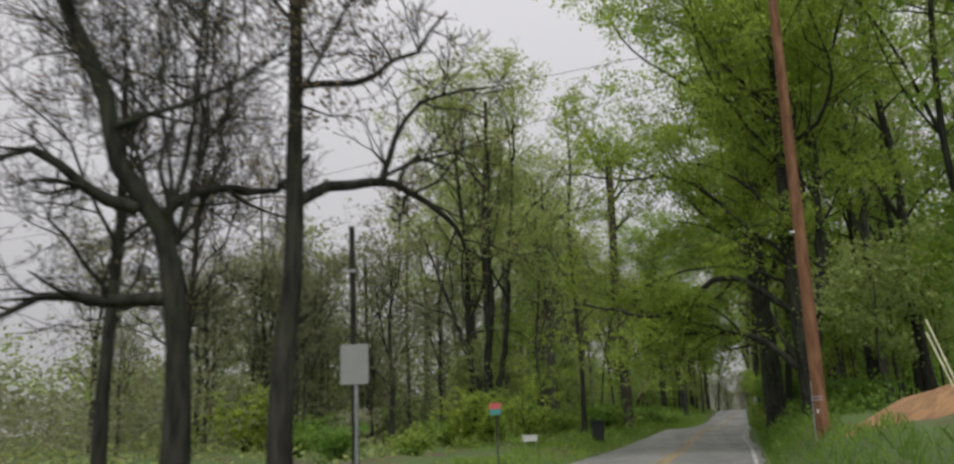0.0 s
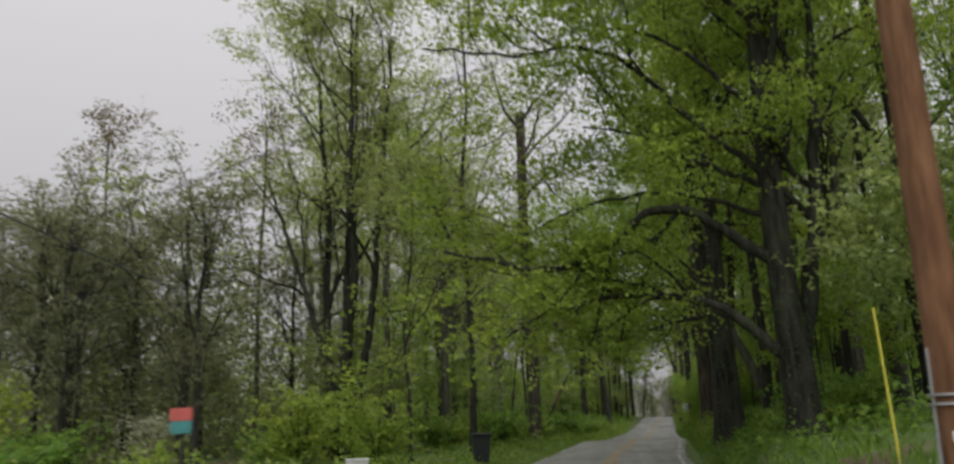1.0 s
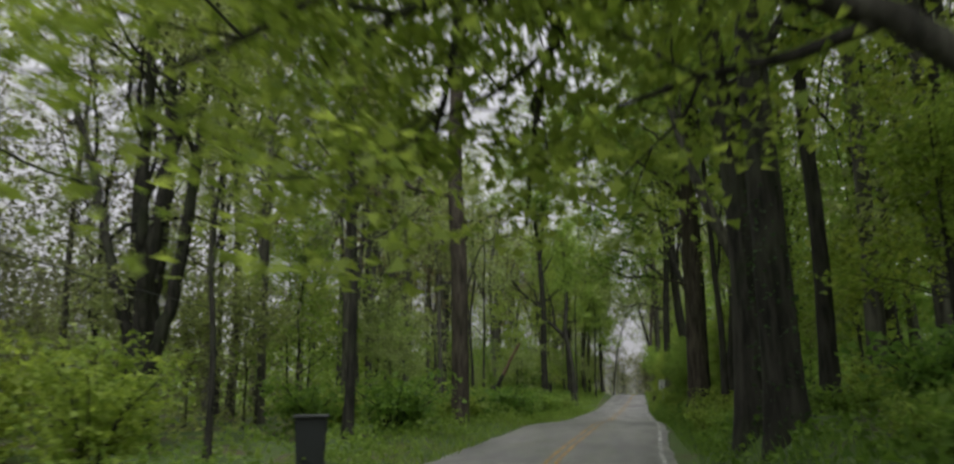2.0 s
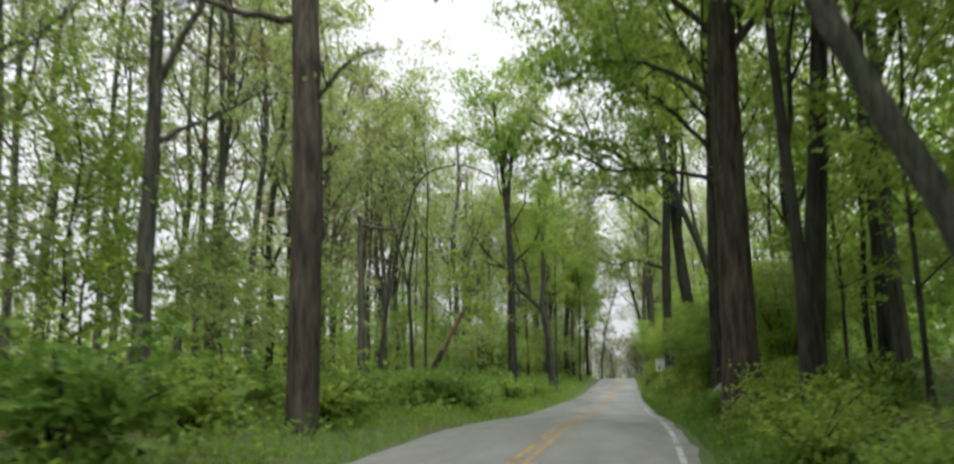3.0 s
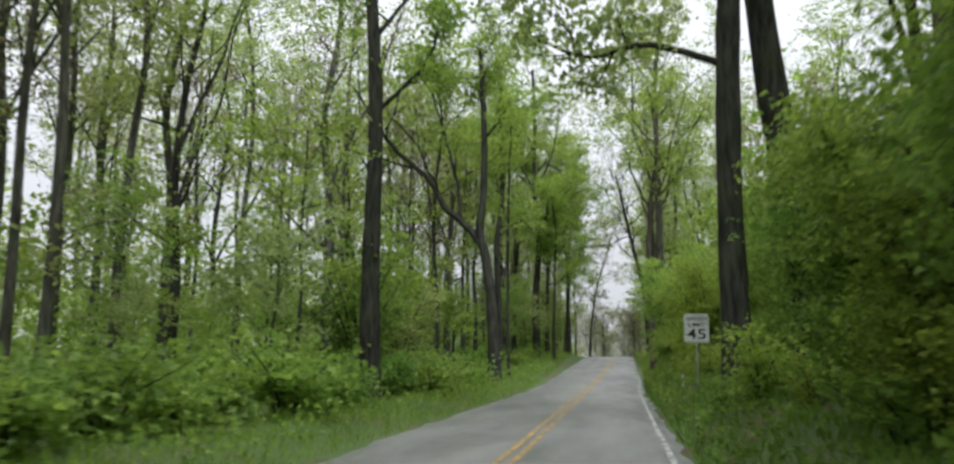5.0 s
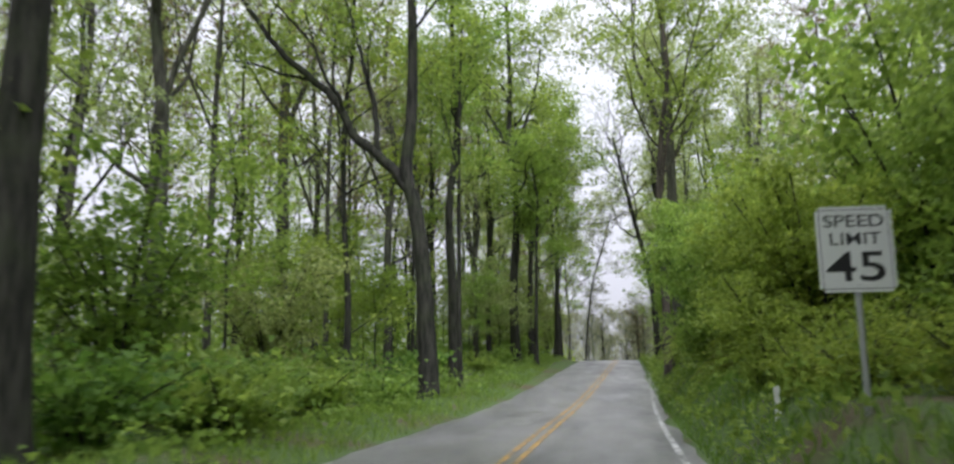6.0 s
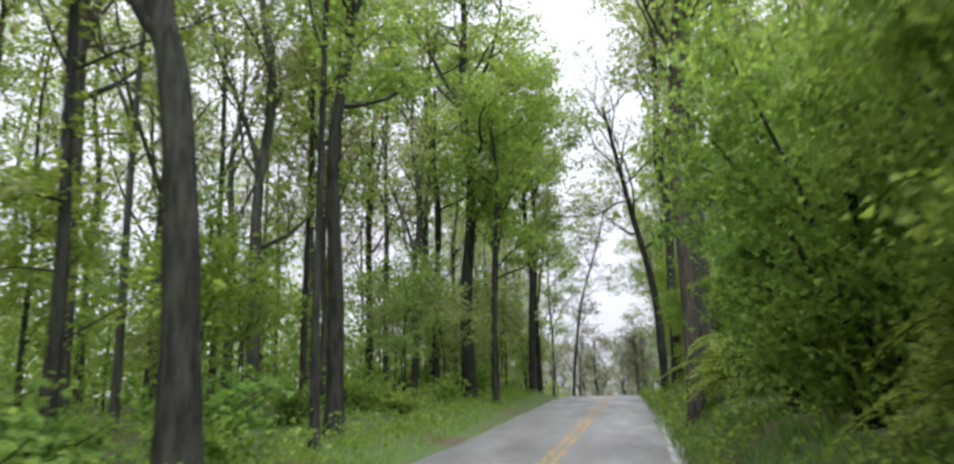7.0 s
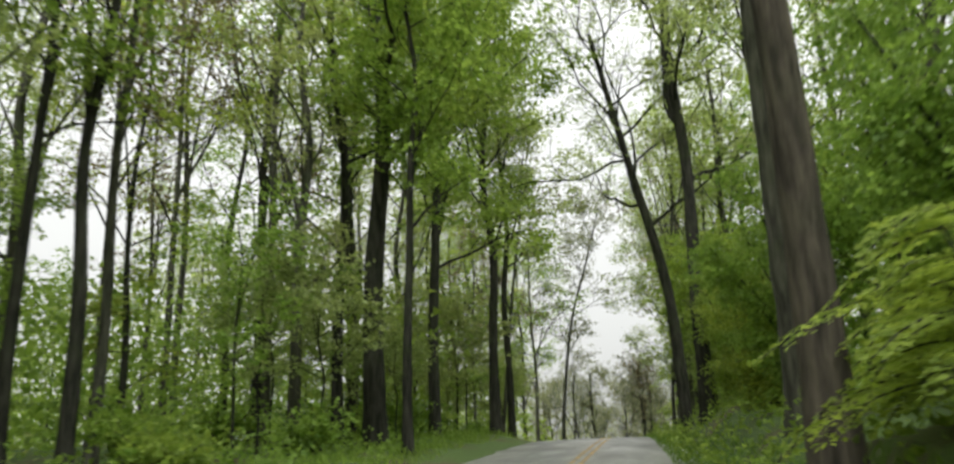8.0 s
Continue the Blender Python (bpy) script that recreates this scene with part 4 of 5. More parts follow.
SAPLINGS = [
    make_tree("sapling", "young tree with bright lime spring leaves", spot(-12.5, 113.0), 0.10, 6, 111, LEAF_LIME, BARK_DARK, 0.9, 11, 2.4, 3000, 0.145, 0.35, group="saplings", rise=0.1, kids=(2,), far=True),
    make_tree("sapling", "young leafy tree with fresh green layers", spot(-11, 103.7), 0.12, 7.5, 112, LEAF_GREEN, BARK_DARK, 1.0, 12, 2.6, 3200, 0.145, 0.35, group="saplings", rise=0.05, kids=(2,), far=True),
    make_tree("sapling", "thin young tree with sparse olive leaves", spot(-13, 43.2), 0.09, 5.5, 113, LEAF_OLIVE, BARK_DARK, 0.8, 10, 2.2, 2800, 0.145, 0.35, group="saplings", rise=0.1, kids=(2,), far=True),
]
DULL = [
    make_tree("tree", "round-crowned tree with dull grey-olive spring leaves", spot(-24.0, 39.0), 0.3, 10, 106, LEAF_DULL, BARK_DARK, 2.6, 12, 3.6, 7000, 0.12, 0.5, group=WOODS, kids=(4, 3), far=True),
    make_tree("tree", "twiggy tree with sparse dull olive leaves", spot(-30.0, 43.0), 0.26, 9, 107, LEAF_DULL, BARK_DARK, 2.2, 13, 3.4, 3200, 0.1, 0.5, group=WOODS, kids=(5, 4), far=True),
]
CLEARING = [FOREST[0], FOREST[3], FOREST[4], FOREST[4]]
scatter(FOREST + FOREST[4:] * 3, 32, -22, -8.4, 48, 165, 2.6, (0.8, 1.2), beside_wedge)
scatter([FOREST[0], FOREST[3], FOREST[4]], 18, -44, -20, 56, 190, 3.2, (0.9, 1.3), beside_wedge)
scatter([DULL[0], DULL[0], DULL[1]], 16, -36, -15, 36, 54, 2.6, (0.8, 1.15))
scatter(FOREST, 32, 4.4, 13, 20, 165, 2.8, (0.8, 1.25), lambda x, y: x > 11 or not 84 < y < 118)
scatter(FOREST[1:3], 7, 4.6, 14, 36, 70, 2.4, (0.85, 1.15))
for k, (x, y, s) in enumerate([(7.4, 79.5, 0.95), (7.2, 88.0, 0.9), (10.2, 82.0, 1.0)]):
    KEY.append((x, y))
    copy_thing(FOREST[(2, 1, 2)[k]], pose(x, y, gz(x, y) - 0.05, 0, 0, 140 * k) @ Matrix.Scale(s, 4))
scatter(FOREST, 5, 13, 18, 50, 150, 3.5, (0.9, 1.35))



def beside_gap(x, y):
    """Keeps the view over the crest open."""
    return x < -5.6 - 0.08 * (y - 150) or x > 3.6 + 0.03 * (y - 150)


scatter(FOREST, 10, -17, -5.4, 154, 195, 3.0, (0.85, 1.1), beside_gap)
scatter(FOREST, 9, 3.4, 9, 150, 185, 3.0, (0.85, 1.1), beside_gap)
for k, (x, y, lean) in enumerate([(-6.2, 156, 6), (3.9, 159, -7), (-7.6, 167, 5), (4.6, 170, -6), (-9.2, 181, 4), (5.2, 184, -5), (-10.6, 197, 3), (6.0, 203, -4)]):
    KEY.append((x, y))
    copy_thing(FOREST[(4, 0, 2, 3)[k % 4]], pose(x, y, gz(x, y) - 0.1, 0, lean, k * 80) @ Matrix.Scale(0.8 + 0.07 * (k % 4), 4))
for k, (x, y, s) in enumerate([(-9.5, 226, 1.5), (-6.0, 238, 1.7), (-2.6, 230, 1.3), (0.4, 244, 1.6), (3.4, 233, 1.4), (6.2, 247, 1.7), (-12.0, 246, 1.9), (-4.4, 256, 2.0), (2.0, 262, 2.1), (8.6, 258, 1.9), (-2.4, 188, 0.95), (0.5, 194, 1.0), (2.5, 185, 0.85), (-4.6, 196, 1.15), (1.7, 178, 0.8)]):
    copy_thing(DULL[k % 2], pose(x, y, gz(x, y) - 0.1, 0, 0, k * 97) @ Matrix.Scale(s, 4))
scatter(FOREST, 12, -26, -9, 112, 142, 2.2, (0.85, 1.1))
for k, (x, y, s) in enumerate([(-9.6, 123.6, 0.95), (-12.2, 130.4, 1.1), (-9.2, 138.8, 1.0), (-14.8, 136.0, 1.15), (-11.4, 146.6, 1.05), (-16.6, 127.4, 1.1)]):
    KEY.append((x, y))
    if k in (2, 4):  # the others stay open ground
        copy_thing(FOREST[1], pose(x, y, gz(x, y) - 0.05, 0, 0, 97 * k) @ Matrix.Scale(s, 4))
scatter(CLEARING, 9, -24, -12, 90, 112, 2.2, (0.85, 1.25), beside_wedge)
scatter(SAPLINGS[1:] + SAPLINGS[2:], 36, -16, -7.6, 48, 165, 1.8, (0.6, 1.15))
scatter(SAPLINGS, 12, -38, -16, 40, 150, 2.4, (0.8, 1.4))
scatter(DULL, 8, -27, -14, 30, 46, 1.8, (0.35, 0.6))
scatter(SAPLINGS, 22, 3.6, 11, 22, 84, 1.8, (0.6, 1.1))
scatter(SAPLINGS, 14, -14, -7.2, 116, 168, 1.8, (0.7, 1.2))
scatter(SAPLINGS, 4, 4.8, 7, 120, 150, 2.0, (0.7, 1.3))
scatter(SAPLINGS, 7, -11, -5.4, 150, 182, 2.0, (0.9, 1.4), beside_gap)
scatter(SAPLINGS, 7, 3.4, 6.0, 148, 180, 2.0, (0.9, 1.4), beside_gap)

for k, (x, y, s) in enumerate([(-14.8, 68.0, 1.0), (-16.5, 76.8, 1.1), (-14.9, 86.5, 1.05), (-12.6, 61.0, 0.9)]):
    copy_thing(FOREST[(0, 3, 0, 4)[k]], pose(x, y, gz(x, y) - 0.05, 0, 0, 53 * k) @ Matrix.Scale(s, 4))

# ---- shrubs ----
BANK = "shrubs on the bank"


def layered_shrub(label, base, seed, leaf, boughs, reach, low, high):
    """Arching boughs above one another, each a flat feather of side twigs with leaves lying along them."""
    rng = np.random.default_rng(seed)
    top = holder("bush", *base, label, "bush", BANK)
    for k in range(5):
        w = Wood()
        az = k * 1.257 + rng.uniform(-0.3, 0.3)
        line = smooth_line([(0.06 * math.cos(az), 0.06 * math.sin(az), -0.15), (0.15 * math.cos(az), 0.15 * math.sin(az), high * 0.5),
                            (0.32 * math.cos(az), 0.32 * math.sin(az), high)], 0.3)
        w.tube(line, 0.028 * np.linspace(1, 0.35, len(line)), 5)
        child("stem", w.mesh("stem", BARK_DARK), top)
    mid, along, flat = [], [], []
    for k in range(boughs):
        az = k * 2.4 + rng.uniform(-0.4, 0.4)
        h = low + (high - low) * (k + rng.uniform(0, 1)) / boughs
        size = reach * rng.uniform(0.7, 1.1) * (1.1 - 0.45 * k / boughs)
        d = np.array([math.cos(az), math.sin(az), 0.0])
        side = np.array([-d[1], d[0], rng.uniform(-0.25, 0.25)])
        sag = rng.uniform(0.18, 0.42)
        u = np.linspace(0.05, 1, 26)
        line = d * (u * size)[:, None] + np.array([0, 0, 1.0]) * (h + size * (0.34 * u - (0.34 + sag) * u**2))[:, None]
        w = Wood()
        w.tube(line[::5], 0.014 * np.linspace(1, 0.4, len(line[::5])), 4)
        child("bough", w.mesh("bough", BARK_DARK), top)
        run = np.gradient(line, axis=0)
        run /= np.linalg.norm(run, axis=1)[:, None]
        for i in range(4, 26):
            for s in (-1, 1):
                twig = 0.42 * size * (1 - 0.8 * u[i]) * rng.uniform(0.7, 1.15)
                way = side * s + run[i] * 0.8
                way /= np.linalg.norm(way)
                for q in np.arange(0.04, max(0.09, twig), 0.05):
                    mid.append(line[i] + way * q - np.array([0, 0, 0.35 * q * q]) + rng.normal(0, 0.012, 3))
                    along.append(way + rng.normal(0, 0.45, 3))
                    flat.append(np.cross(run[i], side) + rng.normal(0, 0.28, 3))
    p, a, n = np.array(mid), np.array(along), np.array(flat)
    n /= np.linalg.norm(n, axis=1)[:, None]
    a -= (a * n).sum(1)[:, None] * n
    a /= np.linalg.norm(a, axis=1)[:, None]
    b, s = np.cross(n, a), rng.uniform(0.045, 0.085, (len(p), 1))
    v = np.stack([p - a * s * 0.5, p + b * s * 0.36 + n * s * 0.06, p + a * s * 0.55, p - b * s * 0.36 + n * s * 0.06], 1)
    child("foliage", quad_mesh("foliage", v.reshape(-1, 3), np.arange(len(p) * 4).reshape(-1, 4), leaf), top)
    return top


BUSHES = [
    make_shrub("bush", "dense dark green roadside bush on the bank", spot(3.6, 73.4), 4.2, 2.2, 121, LEAF_DEEP, 26000, 0.085, 10, BANK, 0.1, far=True, spray=14),
    make_shrub("bush", "broad fresh green bush with drooping sprays", spot(3.4, 104.1), 4.8, 2.3, 122, LEAF_GREEN, 30000, 0.085, 11, BANK, 0.5, far=True, spray=16),
    make_shrub("bush", "bright lime-leaved bush beside the lane", spot(3.1, 96.5), 3.6, 1.9, 123, LEAF_LIME, 22000, 0.08, 10, BANK, 0.3, far=True, spray=14),
]
THICKET = [
    make_shrub("bush", "tall fresh green bush behind the roadside bushes", spot(6.4, 82.1), 5.8, 2.8, 124, LEAF_GREEN, 9000, 0.16, 10, BANK, 0.3, far=True),
    make_shrub("bush", "tall olive-green bush behind the roadside bushes", spot(6.3, 102.2), 6.0, 2.8, 125, LEAF_OLIVE, 9000, 0.16, 10, BANK, 0.3, far=True),
]
for k, (x, y, s) in enumerate([(3.2, 70.0, 0.8), (3.0, 77.2, 0.95), (4.2, 84.4, 1.0), (4.9, 88.6, 0.9), (5.2, 92.6, 1.1), (3.5, 101.5, 1.2), (2.9, 107.8, 1.25), (3.0, 112.4, 1.2),
                               (4.9, 117.0, 0.9), (4.6, 121.8, 1.1), (3.7, 128.9, 1.0), (4.0, 134.2, 0.95), (4.2, 139.7, 1.0), (4.2, 61.2, 0.7), (2.7, 67.0, 0.55), (2.85, 71.8, 0.75), (2.95, 75.4, 0.8)]):
    copy_thing(BUSHES[(1, 0, 1, 0, 1, 2, 1, 0, 1, 1, 1, 2, 1, 1, 0, 0, 1)[k]], pose(x, y, gz(x, y) - 0.05, 0, 0, k * 67) @ Matrix.Scale(s, 4))
for k, (x, y, s) in enumerate([(5.6, 73.4, 0.85), (5.5, 66.2, 0.75), (5.4, 97.4, 1.1), (5.9, 106.6, 1.0), (5.6, 111.4, 1.0), (6.4, 114.8, 1.0), (6.5, 129.6, 0.95), (5.2, 152.6, 0.8), (5.4, 161.3, 0.7)]):
    copy_thing(THICKET[k % 2], pose(x, y, gz(x, y) - 0.05, 0, 0, k * 67) @ Matrix.Scale(s, 4))
LAYERED = layered_shrub("bright lime-green bush with flat layered sprays overhanging the verge", spot(2.75, 118.3), 131, LEAF_LIME, 34, 1.75, 0.25, 1.5)
copy_thing(LAYERED, pose(3.0, 104.4, gz(3.0, 104.4) - 0.05, 0, 0, 140) @ Matrix.Scale(0.8, 4))
copy_thing(LAYERED, pose(3.3, 120.0, gz(3.3, 120.0) - 0.05, 0, 0, 250))
make_shrub("bush", "low lime bush with arching sprays on the verge", spot(2.7, 98.4), 2.0, 1.6, 133, LEAF_LIME, 12000, 0.065, 9, BANK, 0.5, far=True, spray=20)
make_shrub("bush", "large dense dark green bush at the wood's edge", spot(-9.6, 96.6), 5.2, 3.0, 134, LEAF_DEEP, 6500, 0.16, 10, "undergrowth")
make_shrub("bush", "broad yellow-green bush at the wood's edge", spot(-10.6, 105.6), 4.3, 3.2, 135, LEAF_OLIVE, 6500, 0.14, 10, "undergrowth")
HEDGE = make_shrub("bush", "low lime bush behind the road sign", spot(3.0, 93.9), 1.4, 1.2, 132, LEAF_LIME, 6500, 0.065, 8, BANK, 0.3, far=True, spray=14)
LOW = [
    make_shrub("shrub", "low dark green shrub in the undergrowth", spot(-7.6, 66.2), 1.5, 1.6, 141, LEAF_DEEP, 2000, 0.145, 8, "undergrowth", 0.1, "shrub", far=True),
    make_shrub("shrub", "low fresh green shrub in the undergrowth", spot(-7.4, 76.3), 1.3, 1.5, 142, LEAF_GREEN, 2000, 0.145, 8, "undergrowth", 0.1, "shrub", far=True),
    make_shrub("shrub", "yellow-green spring shrub by the verge", spot(-8.3, 34.8), 1.9, 1.6, 143, LEAF_LIME, 2600, 0.13, 8, "undergrowth", 0.1, "shrub", far=True),
]
scatter(LOW[:2], 32, -11, -6.5, 46, 104, 1.2, (0.7, 1.25))
scatter(LOW[:2], 22, -12, -6.8, 104, 170, 1.4, (0.8, 1.4))
scatter(LOW, 14, -26, -10, 24, 80, 1.8, (0.8, 1.5))
scatter(LOW[:2], 16, 1.9, 4.2, 29, 50, 0.8, (0.3, 0.55))
scatter(LOW[:2], 13, 2.7, 5.2, 31, 66, 1.1, (0.5, 0.9))
for k, (x, y, s) in enumerate([(-8.5, 70.4, 1.25), (-7.0, 73.2, 0.9), (-7.7, 78.6, 1.1), (-8.4, 82.6, 1.2), (-7.1, 86.4, 1.0), (-8.8, 90.2, 1.2), (-7.3, 95.6, 1.0), (-7.6, 66.9, 1.0), (-9.6, 75.2, 1.2), (-7.2, 100.6, 1.1)]):
    copy_thing(LOW[k % 2], pose(x, y, gz(x, y) - 0.05, 0, 0, 83 * k) @ Matrix.Scale(s, 4))
for k, (x, y, s) in enumerate([(2.4, 91.4, 0.62), (3.0, 92.3, 0.75), (2.2, 93.4, 0.58), (2.7, 95.2, 0.7), (2.3, 97.0, 0.6), (3.3, 90.6, 0.75)]):
    copy_thing(HEDGE, pose(x, y, gz(x, y) - 0.05, 0, 0, 71 * k) @ Matrix.Scale(s, 4))
scatter(LOW, 30, 1.75, 3.4, 40, 86, 0.9, (0.35, 0.65))
for k, (x, y, s) in enumerate([(1.9, 52.4, 0.55), (1.85, 56.6, 0.5), (1.75, 63.5, 0.4), (2.45, 53.2, 0.55), (2.9, 51.0, 0.5)]):
    copy_thing(LOW[(1, 0, 1, 2, 2)[k]], pose(x, y, gz(x, y) - 0.05, 0, 0, 61 * k) @ Matrix.Scale(s, 4))
make_shrub("shrub", "pale blossoming shrub at the edge of the clearing", spot(-18.0, 38.2), 1.9, 2.2, 151, LEAF_PALE, 4500, 0.085, 8, "", 0.2, "shrub")


# ---- low growth over the ground ----
def carpet(name, label, x0, x1, y0, y1, count, size, mat, seed, lift, dense=1.0):
    rng = np.random.default_rng(seed)
    x = x0 + (x1 - x0) * rng.uniform(0, 1, count) ** dense
    y = rng.uniform(y0, y1, count)
    clump = np.sin(x * 1.7 + 2 * np.sin(y * 0.6)) + np.sin(y * 1.3 + x)
    ok = clump > rng.uniform(-2.0, 0.9, count)
    x, y = x[ok], y[ok]
    z = ground_z(x, y) + rng.uniform(0, 1, len(x)) ** 1.5 * lift * (1 + 0.5 * clump[ok])
    v, f = leaves(np.stack([x, y, z], 1), len(x), size, 0.001, rng, 0.9, simple=True)
    tagged(new(name, quad_mesh(name, v, f, mat)), label, "undergrowth", kind="stuff")


def blades(name, label, x0, x1, y0, y1, count, height, mat, seed):
    """Upright, bent blades of grass."""
    rng = np.random.default_rng(seed)
    x, y = rng.uniform(x0, x1, count), rng.uniform(y0, y1, count)
    z = ground_z(x, y) - 0.02
    az, h = rng.uniform(0, 6.283, count), height * rng.uniform(0.5, 1.3, count)
    bx, by = np.cos(az) * 0.012, np.sin(az) * 0.012
    tx, ty = rng.normal(0, 0.35, count) * h, rng.normal(0, 0.35, count) * h
    v = np.stack([np.stack([x - bx, y - by, z], 1), np.stack([x + bx, y + by, z], 1),
                  np.stack([x + tx * 0.6 + bx * 0.5, y + ty * 0.6 + by * 0.5, z + h * 0.75], 1), np.stack([x + tx, y + ty, z + h], 1)], 1)
    f = np.arange(count * 4).reshape(-1, 4)
    tagged(new(name, quad_mesh(name, v.reshape(-1, 3), f, mat)), label, "grass", kind="stuff")


carpet("ground_cover", "low leafy plants covering the bank", 1.25, 5.0, 22, 88, 28000, 0.11, LEAF_DEEP, 201, 0.35, 1.3)
carpet("ground_cover", "low leafy plants covering the bank", 1.25, 4.6, 88, 165, 20000, 0.11, LEAF_GREEN, 202, 0.4, 1.3)
carpet("ground_cover", "low leafy plants under the trees", -11, -5.2, 30, 160, 34000, 0.12, LEAF_GREEN, 203, 0.4, 0.8)
carpet("ground_cover", "sparse low plants on the forest floor", -40, -10, 10, 130, 24000, 0.2, LEAF_OLIVE, 204, 0.5)
blades("grass", "rough green grass along the verge", -7.0, -4.5, 4, 150, 18000, 0.22, LEAF_GREEN, 211)
blades("grass", "short green grass on the bank edge", 1.05, 2.3, 4, 150, 18000, 0.18, LEAF_DEEP, 212)


def earth_patch():
    n = 18
    ring = [(3.6 + 1.6 * math.cos(a) * (1 + 0.12 * math.sin(3 * a)), 14.5 + 3.4 * math.sin(a) * (1 + 0.1 * math.cos(4 * a))) for a in np.linspace(0, 6.283, n, endpoint=False)]
    bm = bmesh.new()
    mid = bm.verts.new((3.6, 14.5, gz(3.6, 14.5) + 0.42))
    inner = [bm.verts.new(((x + 3.6) / 2, (y + 14.5) / 2, gz((x + 3.6) / 2, (y + 14.5) / 2) + 0.33)) for x, y in ring]
    outer = [bm.verts.new((x, y, gz(x, y) - 0.03)) for x, y in ring]
    for k in range(n):
        j = (k + 1) % n
        bm.faces.new((mid, inner[k], inner[j]))
        bm.faces.new((inner[k], outer[k], outer[j], inner[j]))
    me = bpy.data.meshes.new("earth_mound")
    bm.to_mesh(me)
    bm.free()
    me.materials.append(DIRT)
    tagged(new("earth_mound", me), "low mound of bare orange-brown earth on the bank", "earth", kind="structure")


earth_patch()

# ---- distant woods closing the view ----
def far_woods(name, label, pts, height, seed, mat):
    rng = np.random.default_rng(seed)
    tips = []
    for x, y, s in pts:
        k = 90
        h = height * s
        tips.append(np.stack([x + rng.normal(0, 2.6, k), y + rng.normal(0, 2.6, k), gz(x, y) + h * rng.uniform(0.1, 1, k) ** 0.8], 1))
    tips = np.concatenate(tips)
    v, f = leaves(tips, len(tips) * 7, 0.5, 0.7, rng, simple=True, spray=7)
    tagged(new(name, quad_mesh(name, v, f, mat)), label, "woods", kind="stuff")


fr = np.random.default_rng(9)


def mid_woods(name, label, x0, x1, y0, y1, trees, height, count, size, seed, mat):
    """Leafage of the many trees deeper in the woods."""
    rng = np.random.default_rng(seed)
    cx, cy = rng.uniform(x0, x1, trees), rng.uniform(y0, y1, trees)
    h = height * rng.uniform(0.55, 1.1, trees)
    k = rng.integers(0, trees, trees * 26)
    z = rng.uniform(0.05, 1, len(k)) ** 1.1
    r = 2.4 * np.sin(np.pi * (0.15 + 0.8 * z))
    az = rng.uniform(0, 6.283, len(k))
    c = np.stack([cx[k] + np.cos(az) * r, cy[k] + np.sin(az) * r, ground_z(cx[k], cy[k]) + z * h[k]], 1)
    v, f = leaves(c, count, size, 0.6, rng, simple=True)
    tagged(new(name, quad_mesh(name, v, f, mat)), label, "woods", kind="stuff")


mid_woods("woods", "light leafage deeper in the woods", -52, -22, 44, 190, 120, 13, 24000, 0.36, 311, LEAF_OLIVE)
mid_woods("woods", "fresh leafage of the understorey deeper in the woods", -46, -13, 44, 180, 120, 6, 32000, 0.32, 312, LEAF_GREEN)
mid_woods("woods", "fresh leafage deeper in the woods above the bank", 9, 30, 20, 190, 120, 16, 42000, 0.42, 313, LEAF_GREEN)
mid_woods("woods", "deep green leafage of the woods close above the bank", 8, 18, 56, 92, 46, 15, 26000, 0.22, 319, LEAF_GREEN)
mid_woods("woods", "green leafage of the understorey past the forked tree", -30, -14, 116, 160, 46, 7, 16000, 0.24, 320, LEAF_GREEN)
mid_woods("woods", "fresh leafage of the understorey beside the far lane", -34, -8, 140, 260, 90, 6, 22000, 0.34, 315, LEAF_GREEN)
mid_woods("woods", "fresh leafage of the understorey above the far bank", 6, 26, 120, 260, 70, 8, 20000, 0.34, 316, LEAF_GREEN)
mid_woods("woods", "dull olive crowns round the clearing", -36, -14, 41, 58, 60, 10, 34000, 0.17, 318, LEAF_DULL)
mid_woods("woods", "dull olive thicket beyond the clearing", -52, -20, 14, 54, 90, 4.5, 34000, 0.19, 317, LEAF_DULL)
mid_woods("woods", "brownish budding leafage beyond the clearing", -60, -24, 8, 46, 50, 7, 16000, 0.22, 314, LEAF_DULL)
far_woods("distant_woods", "hazy distant woods beyond the end of the lane", [(x, 262 + fr.uniform(0, 45), fr.uniform(0.6, 1.1)) for x in np.linspace(-70, 70, 46)], 20, 301, LEAF_OLIVE)
far_woods("distant_woods", "distant woods closing the view past the clearing", [(-85 + fr.uniform(-12, 12), y, fr.uniform(0.7, 1.1)) for y in np.linspace(0, 260, 46)], 11, 302, LEAF_OLIVE)
far_woods("distant_woods", "distant woods closing the view above the bank", [(46 + fr.uniform(-8, 8), y, fr.uniform(0.8, 1.1)) for y in np.linspace(0, 260, 42)], 20, 303, LEAF_GREEN)


